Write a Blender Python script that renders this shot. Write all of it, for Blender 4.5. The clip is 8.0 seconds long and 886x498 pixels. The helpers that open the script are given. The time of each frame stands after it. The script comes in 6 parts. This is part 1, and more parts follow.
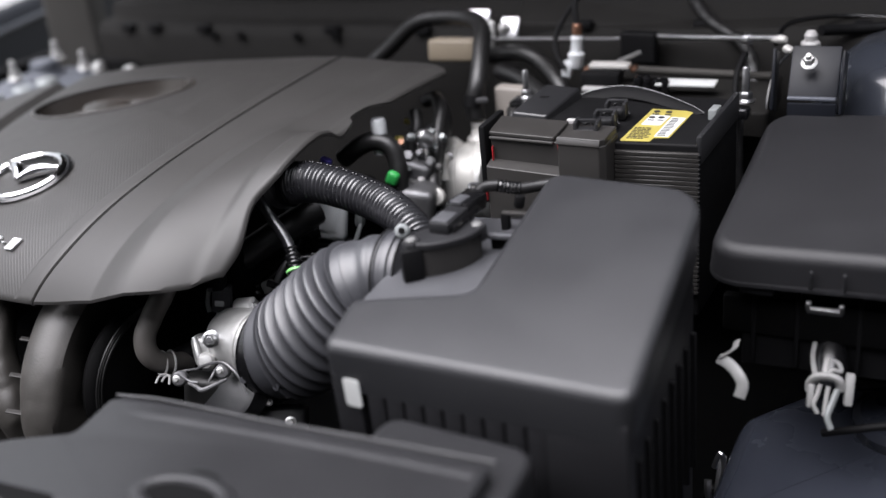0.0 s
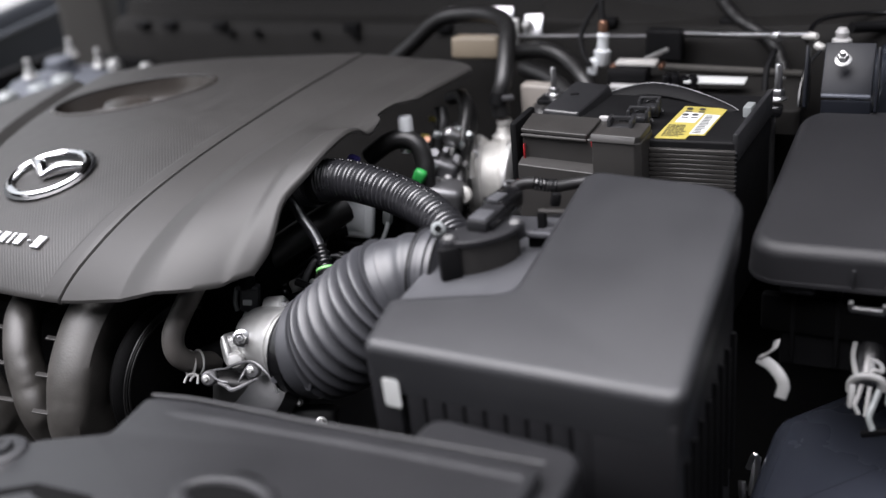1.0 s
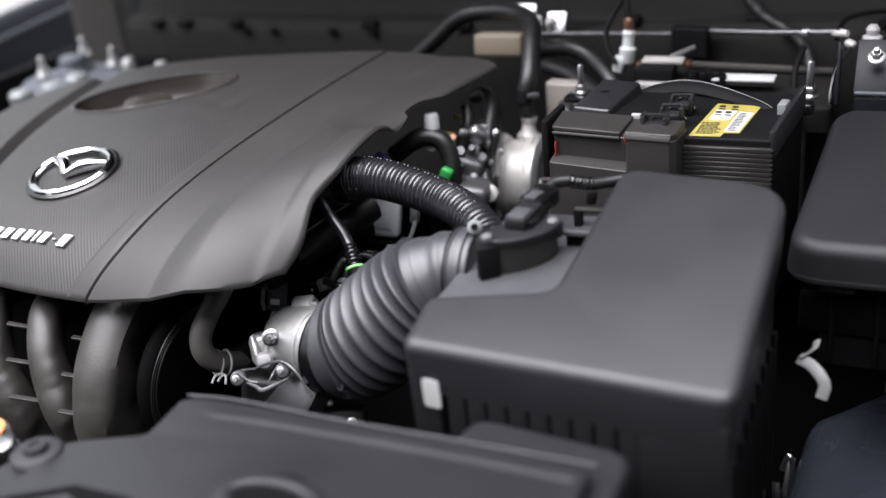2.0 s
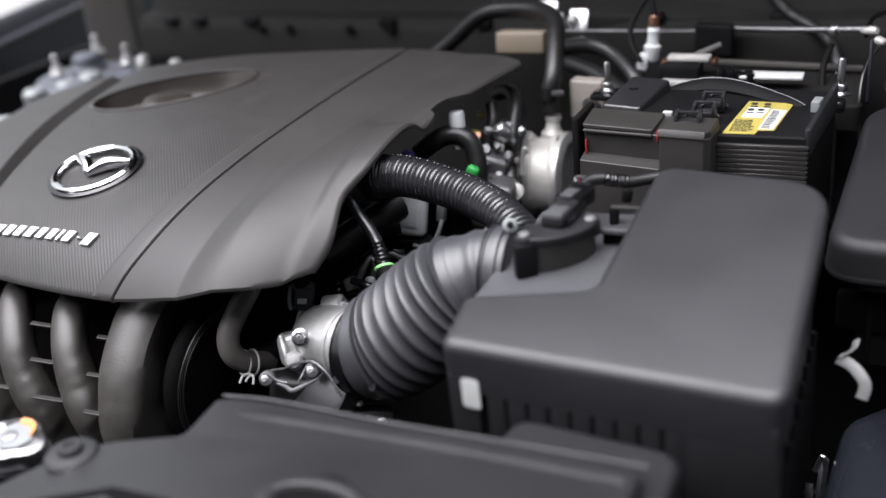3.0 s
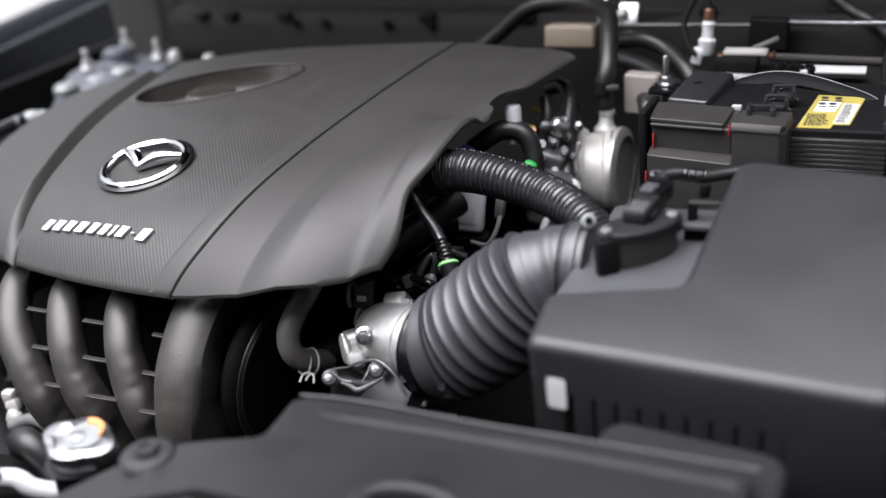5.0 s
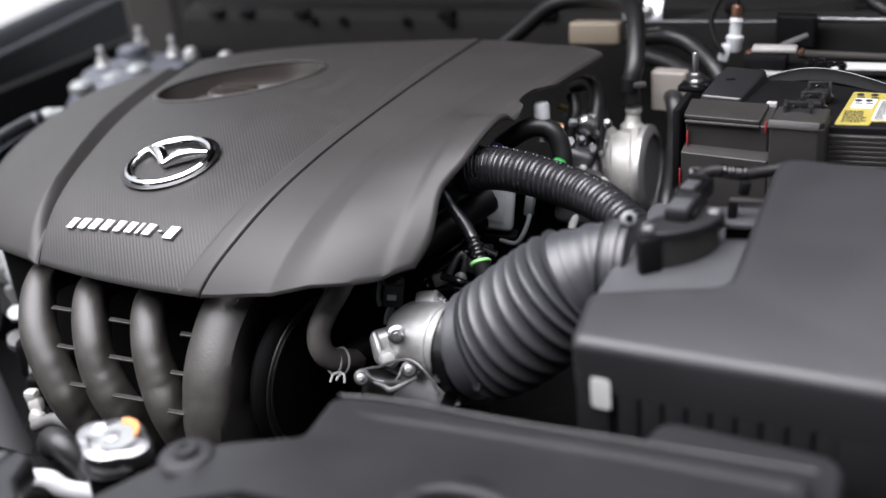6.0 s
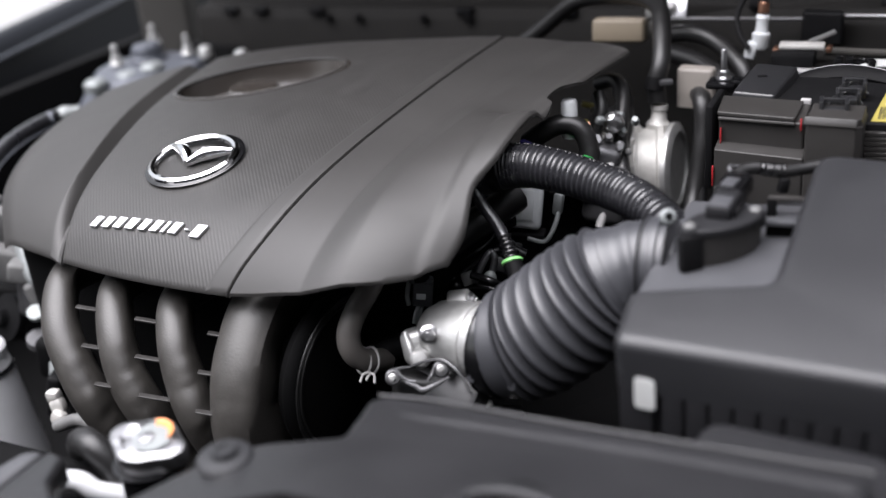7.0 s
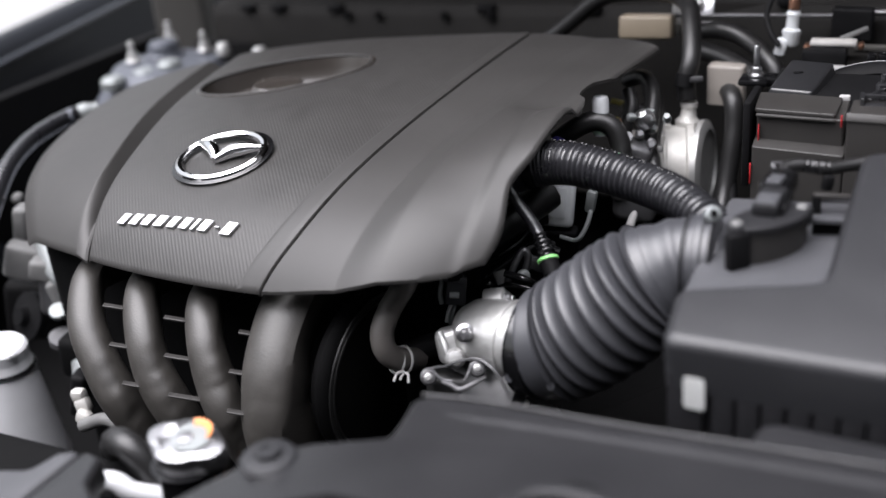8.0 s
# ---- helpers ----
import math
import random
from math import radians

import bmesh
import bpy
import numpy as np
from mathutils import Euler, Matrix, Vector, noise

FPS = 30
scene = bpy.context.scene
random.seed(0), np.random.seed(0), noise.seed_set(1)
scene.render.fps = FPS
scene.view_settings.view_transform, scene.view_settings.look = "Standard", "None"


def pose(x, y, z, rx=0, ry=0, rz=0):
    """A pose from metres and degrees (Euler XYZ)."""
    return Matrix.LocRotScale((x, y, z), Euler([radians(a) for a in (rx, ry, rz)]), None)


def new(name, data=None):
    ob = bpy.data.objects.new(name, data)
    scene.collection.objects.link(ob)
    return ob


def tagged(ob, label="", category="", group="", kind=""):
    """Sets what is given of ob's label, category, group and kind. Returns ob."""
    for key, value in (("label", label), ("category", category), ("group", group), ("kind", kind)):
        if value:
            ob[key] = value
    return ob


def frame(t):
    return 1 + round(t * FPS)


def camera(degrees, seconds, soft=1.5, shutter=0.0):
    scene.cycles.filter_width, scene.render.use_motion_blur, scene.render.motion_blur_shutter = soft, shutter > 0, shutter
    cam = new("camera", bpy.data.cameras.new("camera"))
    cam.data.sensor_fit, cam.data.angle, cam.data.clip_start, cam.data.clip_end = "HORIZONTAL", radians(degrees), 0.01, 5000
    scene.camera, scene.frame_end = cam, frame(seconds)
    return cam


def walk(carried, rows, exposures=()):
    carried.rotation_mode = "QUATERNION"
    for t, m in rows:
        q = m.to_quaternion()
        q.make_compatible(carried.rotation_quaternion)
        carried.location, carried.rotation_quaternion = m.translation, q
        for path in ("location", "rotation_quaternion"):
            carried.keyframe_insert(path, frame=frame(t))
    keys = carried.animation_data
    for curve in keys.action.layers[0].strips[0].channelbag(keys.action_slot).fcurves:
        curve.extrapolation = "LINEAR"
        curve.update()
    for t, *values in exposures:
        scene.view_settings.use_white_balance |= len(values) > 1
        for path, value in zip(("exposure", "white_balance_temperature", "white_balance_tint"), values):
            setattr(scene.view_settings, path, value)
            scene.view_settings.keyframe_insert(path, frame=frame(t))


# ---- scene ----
# ---- camera: a slow slide to the left along the front of an engine bay
cam = camera(44.9, 8.0)
METRES, DEEP, EYE, TILT, LEAN, TURN = 0.27, 1.48, 1.32, -25.1, 6.0, 27.6
ROWS = [
    (0.0, 0.0, 0.0, 0.0, 0.0, -0.0, -0.0),
    (0.5, -0.0618, 0.0156, -0.003, 0.01, -0.01, -0.04),
    (1.0, -0.1225, 0.0311, -0.0055, 0.01, -0.01, -0.06),
    (1.5, -0.1841, 0.0468, -0.008, -0.02, -0.01, -0.08),
    (3.0, -0.3651, 0.0908, -0.0162, -0.17, 0.01, -0.1),
    (3.5, -0.4225, 0.1057, -0.0189, -0.18, -0.0, -0.11),
    (4.0, -0.4849, 0.1217, -0.0217, -0.17, -0.02, -0.15),
    (4.5, -0.5468, 0.1372, -0.0245, -0.16, -0.04, -0.19),
    (6.0, -0.7263, 0.1836, -0.033, -0.16, -0.08, -0.25),
    (6.5, -0.7862, 0.1994, -0.0365, -0.19, -0.07, -0.25),
    (7.0, -0.8424, 0.2142, -0.0391, -0.22, -0.08, -0.24),
    (7.5, -0.9064, 0.2313, -0.0427, -0.22, -0.08, -0.26),
    (8.0, -0.9678, 0.2472, -0.0463, -0.21, -0.1, -0.31),
]
START = pose(0, 0, EYE, 0, 0, TURN) @ pose(0, 0, 0, TILT) @ pose(0, 0, 0, 0, LEAN)
walk(cam, [(t, START @ pose(METRES * x, METRES * DEEP * y, METRES * z, 90 + pitch / DEEP, roll, yaw / DEEP)) for t, x, y, z, yaw, pitch, roll in ROWS])
cam.data.dof.use_dof = True
cam.data.dof.focus_distance = 1.13
cam.data.dof.aperture_fstop = 2.25

# ---- light: bright overcast sky, broad soft sun from the front
SUN_EL, SUN_AZ = 71.0, 230.0
world = bpy.data.worlds.new("overcast_sky")
scene.world = world
world.use_nodes = True
wn, wl = world.node_tree.nodes, world.node_tree.links
sky = wn.new("ShaderNodeTexSky")
sky.sky_type = "NISHITA"
sky.sun_disc = False
sky.sun_elevation, sky.sun_rotation = radians(SUN_EL), radians(SUN_AZ)
sky.dust_density = 4.0
grey = wn.new("ShaderNodeHueSaturation")
grey.inputs["Saturation"].default_value = 0.25
wl.new(sky.outputs[0], grey.inputs["Color"])
wl.new(grey.outputs[0], wn["Background"].inputs[0])
wn["Background"].inputs[1].default_value = 0.10
sun = new("sun", bpy.data.lights.new("sun", "SUN"))
sun.data.energy, sun.data.angle, sun.data.color = 3.6, radians(75), (1.0, 0.975, 1.05)
sun.rotation_euler = Euler((radians(90 - SUN_EL), 0, radians(180 - SUN_AZ)))
scene.view_settings.exposure = 1.25

# ---- helpers of this scene


def material(name, base, rough=0.5, metal=0.0, vary=0.25, scale=40.0, bump=0.1, fine=900.0, spec=0.5, coat=0.0):
    """A node material: base colour with two scales of variation, grain relief and uneven gloss."""
    m = bpy.data.materials.new(name)
    m.use_nodes = True
    n, k = m.node_tree.nodes, m.node_tree.links
    b = n["Principled BSDF"]
    tc = n.new("ShaderNodeTexCoord")
    big, small = n.new("ShaderNodeTexNoise"), n.new("ShaderNodeTexNoise")
    big.inputs["Scale"].default_value, big.inputs["Detail"].default_value = scale, 5.0
    small.inputs["Scale"].default_value, small.inputs["Detail"].default_value = fine, 3.0
    k.new(tc.outputs["Object"], big.inputs["Vector"])
    k.new(tc.outputs["Object"], small.inputs["Vector"])
    mix = n.new("ShaderNodeMix")
    mix.data_type = "RGBA"
    mix.inputs[6].default_value = (*[c * (1 - vary) for c in base], 1)
    mix.inputs[7].default_value = (*[min(1, c * (1 + vary)) for c in base], 1)
    k.new(big.outputs[0], mix.inputs[0])
    k.new(mix.outputs[2], b.inputs["Base Color"])
    mr = n.new("ShaderNodeMapRange")
    mr.inputs[3].default_value, mr.inputs[4].default_value = max(0.02, rough - 0.08), min(1, rough + 0.08)
    k.new(big.outputs[0], mr.inputs[0])
    k.new(mr.outputs[0], b.inputs["Roughness"])
    b.inputs["Metallic"].default_value = metal
    b.inputs["Specular IOR Level"].default_value = spec
    b.inputs["Coat Weight"].default_value = coat
    if bump:
        bp = n.new("ShaderNodeBump")
        bp.inputs["Strength"].default_value, bp.inputs["Distance"].default_value = bump, 0.0006
        k.new(small.outputs[0], bp.inputs["Height"])
        k.new(bp.outputs[0], b.inputs["Normal"])
    return m


def weave(name, base, rough, pitch):
    """Plastic with a fine diagonal line grain."""
    m = material(name, base, rough, bump=0.12, fine=1300, spec=0.42)
    n, k = m.node_tree.nodes, m.node_tree.links
    wave = n.new("ShaderNodeTexWave")
    wave.wave_type, wave.bands_direction = "BANDS", "X"
    wave.inputs["Scale"].default_value = pitch
    tc, mp = n.new("ShaderNodeTexCoord"), n.new("ShaderNodeMapping")
    mp.inputs["Rotation"].default_value = (0, 0, radians(-38))
    mp.inputs["Scale"].default_value = (1, 1, 0.02)
    k.new(tc.outputs["Object"], mp.inputs["Vector"])
    k.new(mp.outputs[0], wave.inputs["Vector"])
    bp = n.new("ShaderNodeBump")
    bp.inputs["Strength"].default_value, bp.inputs["Distance"].default_value = 0.21, 0.0006
    k.new(wave.outputs["Fac"], bp.inputs["Height"])
    old = n["Bump"]
    k.new(old.outputs[0], bp.inputs["Normal"])
    k.new(bp.outputs[0], n["Principled BSDF"].inputs["Normal"])
    return m


def link_mesh(name, bm, mat, smooth=True):
    bmesh.ops.recalc_face_normals(bm, faces=bm.faces[:])
    me = bpy.data.meshes.new(name)
    bm.to_mesh(me)
    bm.free()
    me.materials.append(mat)
    if smooth:
        me.shade_smooth()
        me.set_sharp_from_angle(angle=radians(38))
    return new(name, me)


def thing(name, label, category, at=(0, 0, 0), group="", kind=""):
    """An Empty at a thing's base, which parents its parts."""
    e = new(name)
    e.empty_display_size = 0.02
    e.location = at
    return tagged(e, label, category, group, kind)


def part(name, bm, mat, parent, label="", smooth=True):
    """One mesh object in place under a thing or under a part."""
    ob = link_mesh(name, bm, mat, smooth)
    ob.parent = parent
    ob.matrix_parent_inverse = Matrix.Translation(parent.location).inverted()
    return tagged(ob, label)


def solo(name, bm, mat, label, category, group="", kind="", smooth=True):
    return tagged(link_mesh(name, bm, mat, smooth), label, category, group, kind)


def curve_points(pts, sub=10):
    """A smooth line through the points."""
    p = [Vector(q) for q in pts]
    p = [p[0] * 2 - p[1]] + p + [p[-1] * 2 - p[-2]]
    out = []
    for i in range(1, len(p) - 2):
        a, b, c, d = p[i - 1:i + 3]
        for j in range(sub):
            t = j / sub
            out.append(0.5 * (2 * b + (c - a) * t + (2 * a - 5 * b + 4 * c - d) * t * t + (3 * b - a - 3 * c + d) * t ** 3))
    out.append(p[-2])
    return out


def loft(bm, rings, cap=True, closed=True):
    vs = [[bm.verts.new(v) for v in r] for r in rings]
    for a, b in zip(vs, vs[1:]):
        n = len(a)
        for i in range(n if closed else n - 1):
            j = (i + 1) % n
            bm.faces.new((a[i], a[j], b[j], b[i]))
    if cap and closed:
        bm.faces.new(vs[0])
        bm.faces.new(vs[-1][::-1])
    return bm


def tube(pts, radius, seg=14, sub=10, bm=None, flat=1.0):
    """A round bar or hose along a smooth line. radius: metres, or a function of the way along (0 to 1)."""
    bm = bm or bmesh.new()
    line = curve_points(pts, sub)
    total = len(line) - 1
    tan = [(line[min(i + 1, total)] - line[max(i - 1, 0)]).normalized() for i in range(total + 1)]
    side = tan[0].orthogonal().normalized()
    rings = []
    for i, (p, t) in enumerate(zip(line, tan)):
        side = (side - t * side.dot(t)).normalized()
        up = t.cross(side)
        r = radius(i / total) if callable(radius) else radius
        rings.append([p + side * (r * math.cos(2 * math.pi * k / seg)) + up * (r * flat * math.sin(2 * math.pi * k / seg)) for k in range(seg)])
    return loft(bm, rings)


def turned(profile, centre, axis, seg=32, bm=None):
    """A turned shape: profile of (radius, way along the axis)."""
    bm = bm or bmesh.new()
    m = Matrix.Translation(centre) @ Vector(axis).to_track_quat("Z", "Y").to_matrix().to_4x4()
    rings = [[m @ Vector((max(r, 1e-5) * math.cos(2 * math.pi * k / seg), max(r, 1e-5) * math.sin(2 * math.pi * k / seg), h)) for k in range(seg)] for r, h in profile]
    return loft(bm, rings)


def fillet(pts, radius, n=7):
    """The outline with rounded corners. radius: one, or one a corner."""
    out, count = [], len(pts)
    for i in range(count):
        r = radius[i] if isinstance(radius, (list, tuple)) else radius
        p, a, b = Vector(pts[i]), Vector(pts[i - 1]), Vector(pts[(i + 1) % count])
        u, v = (a - p), (b - p)
        lim = 0.48 * min(u.length, v.length)
        u.normalize()
        v.normalize()
        half = 0.5 * math.acos(max(-1, min(1, u.dot(v))))
        back = min(lim, r / math.tan(half))
        p0, p2 = p + u * back, p + v * back
        for j in range(n + 1):
            t = j / n
            out.append(p0 * (1 - t) ** 2 + p * 2 * t * (1 - t) + p2 * t * t)
    return out


def inset(line, d):
    """The closed outline moved inwards by d (counter-clockwise outlines)."""
    out, n = [], len(line)
    for i in range(n):
        t = line[(i + 1) % n] - line[i - 1]
        t = t.normalized() if t.length > 1e-9 else Vector((1, 0))
        out.append(line[i] + Vector((-t.y, t.x)) * d)
    return out


def slab(outline, top, low, edge=0.004, draft=0.0, bm=None, steps=5, foot=0.0):
    """A body over a plan outline (counter-clockwise). top: height, or a function of x, y; low: the depth below it, or ('z', height)."""
    bm = bm or bmesh.new()
    f = top if callable(top) else (lambda x, y: top)
    rings = []
    wide = inset(outline, -draft)
    if isinstance(low, tuple):
        rings.append([Vector((p.x, p.y, low[1])) for p in wide])
    else:
        rings.append([Vector((p.x, p.y, f(p.x, p.y) - low)) for p in wide])
    for k in range(steps + 1):
        a = 0.5 * math.pi * k / steps
        ring = inset(outline, edge * (1 - math.cos(a)))
        rings.append([Vector((p.x, p.y, f(p.x, p.y) - edge * (1 - math.sin(a)))) for p in ring])
    return loft(bm, rings)


def box(centre, size, bevel=0.002, turn=(0, 0, 0), bm=None, seg=2):
    """A box with rounded edges."""
    b = bmesh.new()
    bmesh.ops.create_cube(b, size=1.0)
    bmesh.ops.scale(b, vec=Vector(size), verts=b.verts[:])
    if bevel:
        bmesh.ops.bevel(b, geom=b.edges[:], offset=min(bevel, 0.45 * min(size)), segments=seg, affect="EDGES", profile=0.5)
    bmesh.ops.transform(b, matrix=pose(*centre, *turn), verts=b.verts[:])
    if bm is None:
        return b
    return merge(bm, b)


def merge(bm, b):
    me = bpy.data.meshes.new("join")
    b.to_mesh(me)
    b.free()
    bm.from_mesh(me)
    bpy.data.meshes.remove(me)
    return bm


def hex_bolt(parent, at, axis, size, mat, stud=0.0, name="bolt", label=""):
    """A hexagon head with its flange, and a stud where it shows one."""
    bm = turned([(size * 0.75, 0), (size * 0.8, size * 0.12), (size * 0.55, size * 0.28)], at, axis, 20)
    turned([(size * 0.55, size * 0.2), (size * 0.55, size * 0.75), (size * 0.45, size * 0.88)], at, axis, 6, bm)
    if stud:
        turned([(size * 0.3, size * 0.8), (size * 0.3, stud), (size * 0.22, stud + size * 0.12)], at, axis, 12, bm)
    return part(name, bm, mat, parent, label)


def sheet(nu, nv, f, thick=0.0025, bm=None):
    """A curved sheet from a function of (0..1, 0..1), with its thickness below."""
    bm = bm or bmesh.new()
    top = [[bm.verts.new(f(i / nu, j / nv)) for j in range(nv + 1)] for i in range(nu + 1)]
    low = [[bm.verts.new(v.co - Vector((0, 0, thick))) for v in row] for row in top]
    for i in range(nu):
        for j in range(nv):
            bm.faces.new((top[i][j], top[i + 1][j], top[i + 1][j + 1], top[i][j + 1]))
            bm.faces.new((low[i][j], low[i][j + 1], low[i + 1][j + 1], low[i + 1][j]))
    rim = [(i, 0) for i in range(nu)] + [(nu, j) for j in range(nv)] + [(i, nv) for i in range(nu, 0, -1)] + [(0, j) for j in range(nv, 0, -1)]
    for a, b in zip(rim, rim[1:] + rim[:1]):
        bm.faces.new((top[a[0]][a[1]], low[a[0]][a[1]], low[b[0]][b[1]], top[b[0]][b[1]]))
    return bm


# ---- materials
PLASTIC = material("black_plastic", (0.0080, 0.0082, 0.0096), 0.42, bump=0.5, fine=800, vary=0.15, scale=14, spec=0.95)
COVER = material("cover_plastic", (0.0312, 0.0300, 0.0289), 0.48, bump=0.15, fine=1300, vary=0.14, scale=12, spec=0.42)
COVER_FINE = weave("cover_line_grain", (0.0312, 0.0300, 0.0289), 0.46, 86)
MATT = material("matt_black_plastic", (0.006, 0.006, 0.0065), 0.58, bump=0.3, vary=0.3, spec=0.1)
# near-black base puts the shade of deep places into the colour
DARK = material("deep_shade_black", (0.002, 0.002, 0.0022), 0.75, bump=0.2, vary=0.4, spec=0.1)
# far lighter than RUBBER: light missing under the cover put into the colour
HOSE = material("lit_brown_black_rubber", (0.095, 0.088, 0.082), 0.48, bump=0.15, vary=0.2)
RUBBER = material("black_rubber", (0.012, 0.0118, 0.012), 0.38, bump=0.15, vary=0.2)
CORRUGATED = material("shiny_black_nylon", (0.016, 0.016, 0.0188), 0.29, bump=0.05, vary=0.2, spec=1.0, coat=0.5)
DULL = material("dull_grey_casting", (0.12, 0.12, 0.118), 0.6, vary=0.3, scale=60, bump=0.3, fine=400)
OUTLET = material("grey_moulded_plastic", (0.058, 0.059, 0.064), 0.44, bump=0.3, fine=800, vary=0.15, spec=0.5)
BELLOWS = material("grey_black_rubber", (0.041, 0.042, 0.047), 0.40, bump=0.1, vary=0.15, spec=0.65)
HOLE = material("brown_black_plastic", (0.034, 0.0295, 0.026), 0.24, bump=0.15, vary=0.15, spec=0.7)
GLOSSY = material("glossy_black_plastic", (0.005, 0.005, 0.0056), 0.22, bump=0.05, vary=0.2, spec=0.8)
MANIFOLD = material("manifold_plastic", (0.036, 0.0335, 0.0305), 0.46, bump=0.45, fine=380, vary=0.5, scale=48, spec=0.6)
CHROME = material("chrome", (0.82, 0.82, 0.83), 0.1, 1.0, vary=0.03, bump=0.0)
CAST = material("cast_aluminium", (0.56, 0.56, 0.55), 0.44, 0.78, vary=0.25, scale=70, bump=0.6, fine=500, spec=0.4)
CAST_DARK = material("dark_cast_metal", (0.15, 0.15, 0.155), 0.42, 0.7, vary=0.3, scale=70, bump=0.4, fine=500)
CAP_STEEL = material("pressed_cap_steel", (0.30, 0.30, 0.31), 0.36, 1.0, vary=0.3, scale=120, bump=0.3, fine=300)
STEEL = material("zinc_steel", (0.55, 0.55, 0.56), 0.3, 1.0, vary=0.15, scale=90, bump=0.15)
# white nylon darkened to grey, the strap and clip's shade put into it
TIE = material("shaded_white_nylon", (0.24, 0.24, 0.236), 0.5, vary=0.1, bump=0.1)
WHITE = material("white_plastic", (0.38, 0.375, 0.37), 0.45, vary=0.06, bump=0.1)
CLOUDY = material("cloudy_white_plastic", (0.58, 0.585, 0.60), 0.4, vary=0.08, bump=0.1)
BEIGE = material("beige_plastic", (0.19, 0.158, 0.115), 0.5, vary=0.12, bump=0.1)
ROSE = material("pinkish_plastic", (0.25, 0.228, 0.205), 0.5, vary=0.12, bump=0.1)
YELLOW = material("yellow_label", (0.37, 0.31, 0.075), 0.4, vary=0.08, bump=0.0)
PAPER = material("white_label", (0.55, 0.56, 0.55), 0.45, vary=0.05, bump=0.0)
INK = material("dark_print", (0.03, 0.03, 0.03), 0.5, vary=0.1, bump=0.0)
ORANGE = material("orange_print", (0.8, 0.28, 0.08), 0.4, vary=0.1, bump=0.0)
RED = material("red_plastic", (0.36, 0.02, 0.025), 0.4, vary=0.1, bump=0.0)
GREEN = material("green_plastic", (0.03, 0.34, 0.07), 0.4, vary=0.1, bump=0.0)
LIME = material("lime_ring", (0.3, 0.75, 0.25), 0.4, vary=0.1, bump=0.0)
VIOLET = material("violet_plastic", (0.1, 0.08, 0.4), 0.4, vary=0.1, bump=0.0)
COPPER = material("copper_braid", (0.4, 0.22, 0.15), 0.4, 1.0, vary=0.2, bump=0.2)
STRUT = material("grey_blue_steel", (0.085, 0.092, 0.11), 0.45, 0.2, vary=0.15, bump=0.1)
COWL = material("cowl_plastic", (0.0135, 0.0129, 0.0122), 0.70, bump=0.3, vary=0.3, scale=20, spec=0.1)
FLOOR = material("grey_floor", (0.07, 0.07, 0.07), 0.6, vary=0.1, scale=2, bump=0.05)
PALE_FLOOR = material("pale_floor_paint", (0.25, 0.25, 0.246), 0.6, vary=0.06, scale=2, bump=0.05)
DIM_WALL = material("dark_grey_wall", (0.06, 0.06, 0.062), 0.7, vary=0.08, scale=3, bump=0.05)
WALL = material("white_painted_wall", (0.62, 0.62, 0.61), 0.7, vary=0.03, scale=3, bump=0.05)
SHROUD_PLASTIC = material("matt_shroud_plastic", (0.0160, 0.0161, 0.0176), 0.32, bump=0.4, fine=800, vary=0.15, scale=14, spec=0.6)
RING_PLASTIC = material("black_ring_plastic", (0.008, 0.008, 0.008), 0.42, bump=0.2, vary=0.15, spec=0.5)
LID_PLASTIC = material("grained_black_plastic", (0.0202, 0.0206, 0.0227), 0.38, bump=0.5, fine=800, vary=0.15, scale=14, spec=0.5)
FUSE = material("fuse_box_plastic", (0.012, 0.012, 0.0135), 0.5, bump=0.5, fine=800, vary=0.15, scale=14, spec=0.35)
BOX_PLASTIC = material("battery_box_plastic", (0.024, 0.0225, 0.0212), 0.46, bump=0.3, fine=700, vary=0.2, scale=35)
SATIN = material("satin_black_paint", (0.006, 0.007, 0.010), 0.42, vary=0.15, bump=0.1, spec=0.22)
COWL_TOP = material("grey_scuttle_plastic", (0.055, 0.0525, 0.048), 0.7, bump=0.3, vary=0.15, scale=10, spec=0.3)
BRIGHT = material("satin_chrome", (0.85, 0.85, 0.86), 0.34, 1.0, vary=0.03, bump=0.0)
PALE = material("dull_pale_casting", (0.50, 0.49, 0.465), 0.5, 0.3, vary=0.35, scale=70, bump=0.4, fine=400)
TOWER = material("dark_blue_steel", (0.024, 0.027, 0.034), 0.22, vary=0.1, scale=8, bump=0.0, coat=0.5)
LAMPBACK = material("blue_grey_plastic", (0.024, 0.027, 0.036), 0.26, vary=0.15, scale=10, bump=0.05)
# pale base also makes up for light missing on the valve and can
ZINC = material("pale_zinc_case", (0.62, 0.64, 0.65), 0.45, 0.1, vary=0.15, scale=60, bump=0.1)
VALVE = material("grey_zinc_case", (0.23, 0.245, 0.245), 0.45, 0.3, vary=0.15, scale=60, bump=0.1)

# ---- the setting
bm = bmesh.new()
bmesh.ops.create_grid(bm, x_segments=8, y_segments=8, size=60)
solo("ground", bm, FLOOR, "smooth grey workshop floor under the car", "floor", kind="structure")

solo("pale_floor", box((-6.2, 4.0, 0.01), (7.6, 12.0, 0.02), 0.004), PALE_FLOOR, "pale painted floor beyond the car", "floor", kind="structure")
solo("wall_far", box((-10.2, 2.0, 1.5), (0.12, 14.0, 3.0), 0.01), WALL, "plain white painted wall beyond the car", "wall", kind="structure")

# two unseen walls, added to block low sky light from front and side
solo("wall_near", box((0.0, -3.0, 2.2), (8.0, 0.12, 4.4), 0.01), DIM_WALL, "plain dark grey wall added behind the camera to block low front light", "wall", kind="structure")
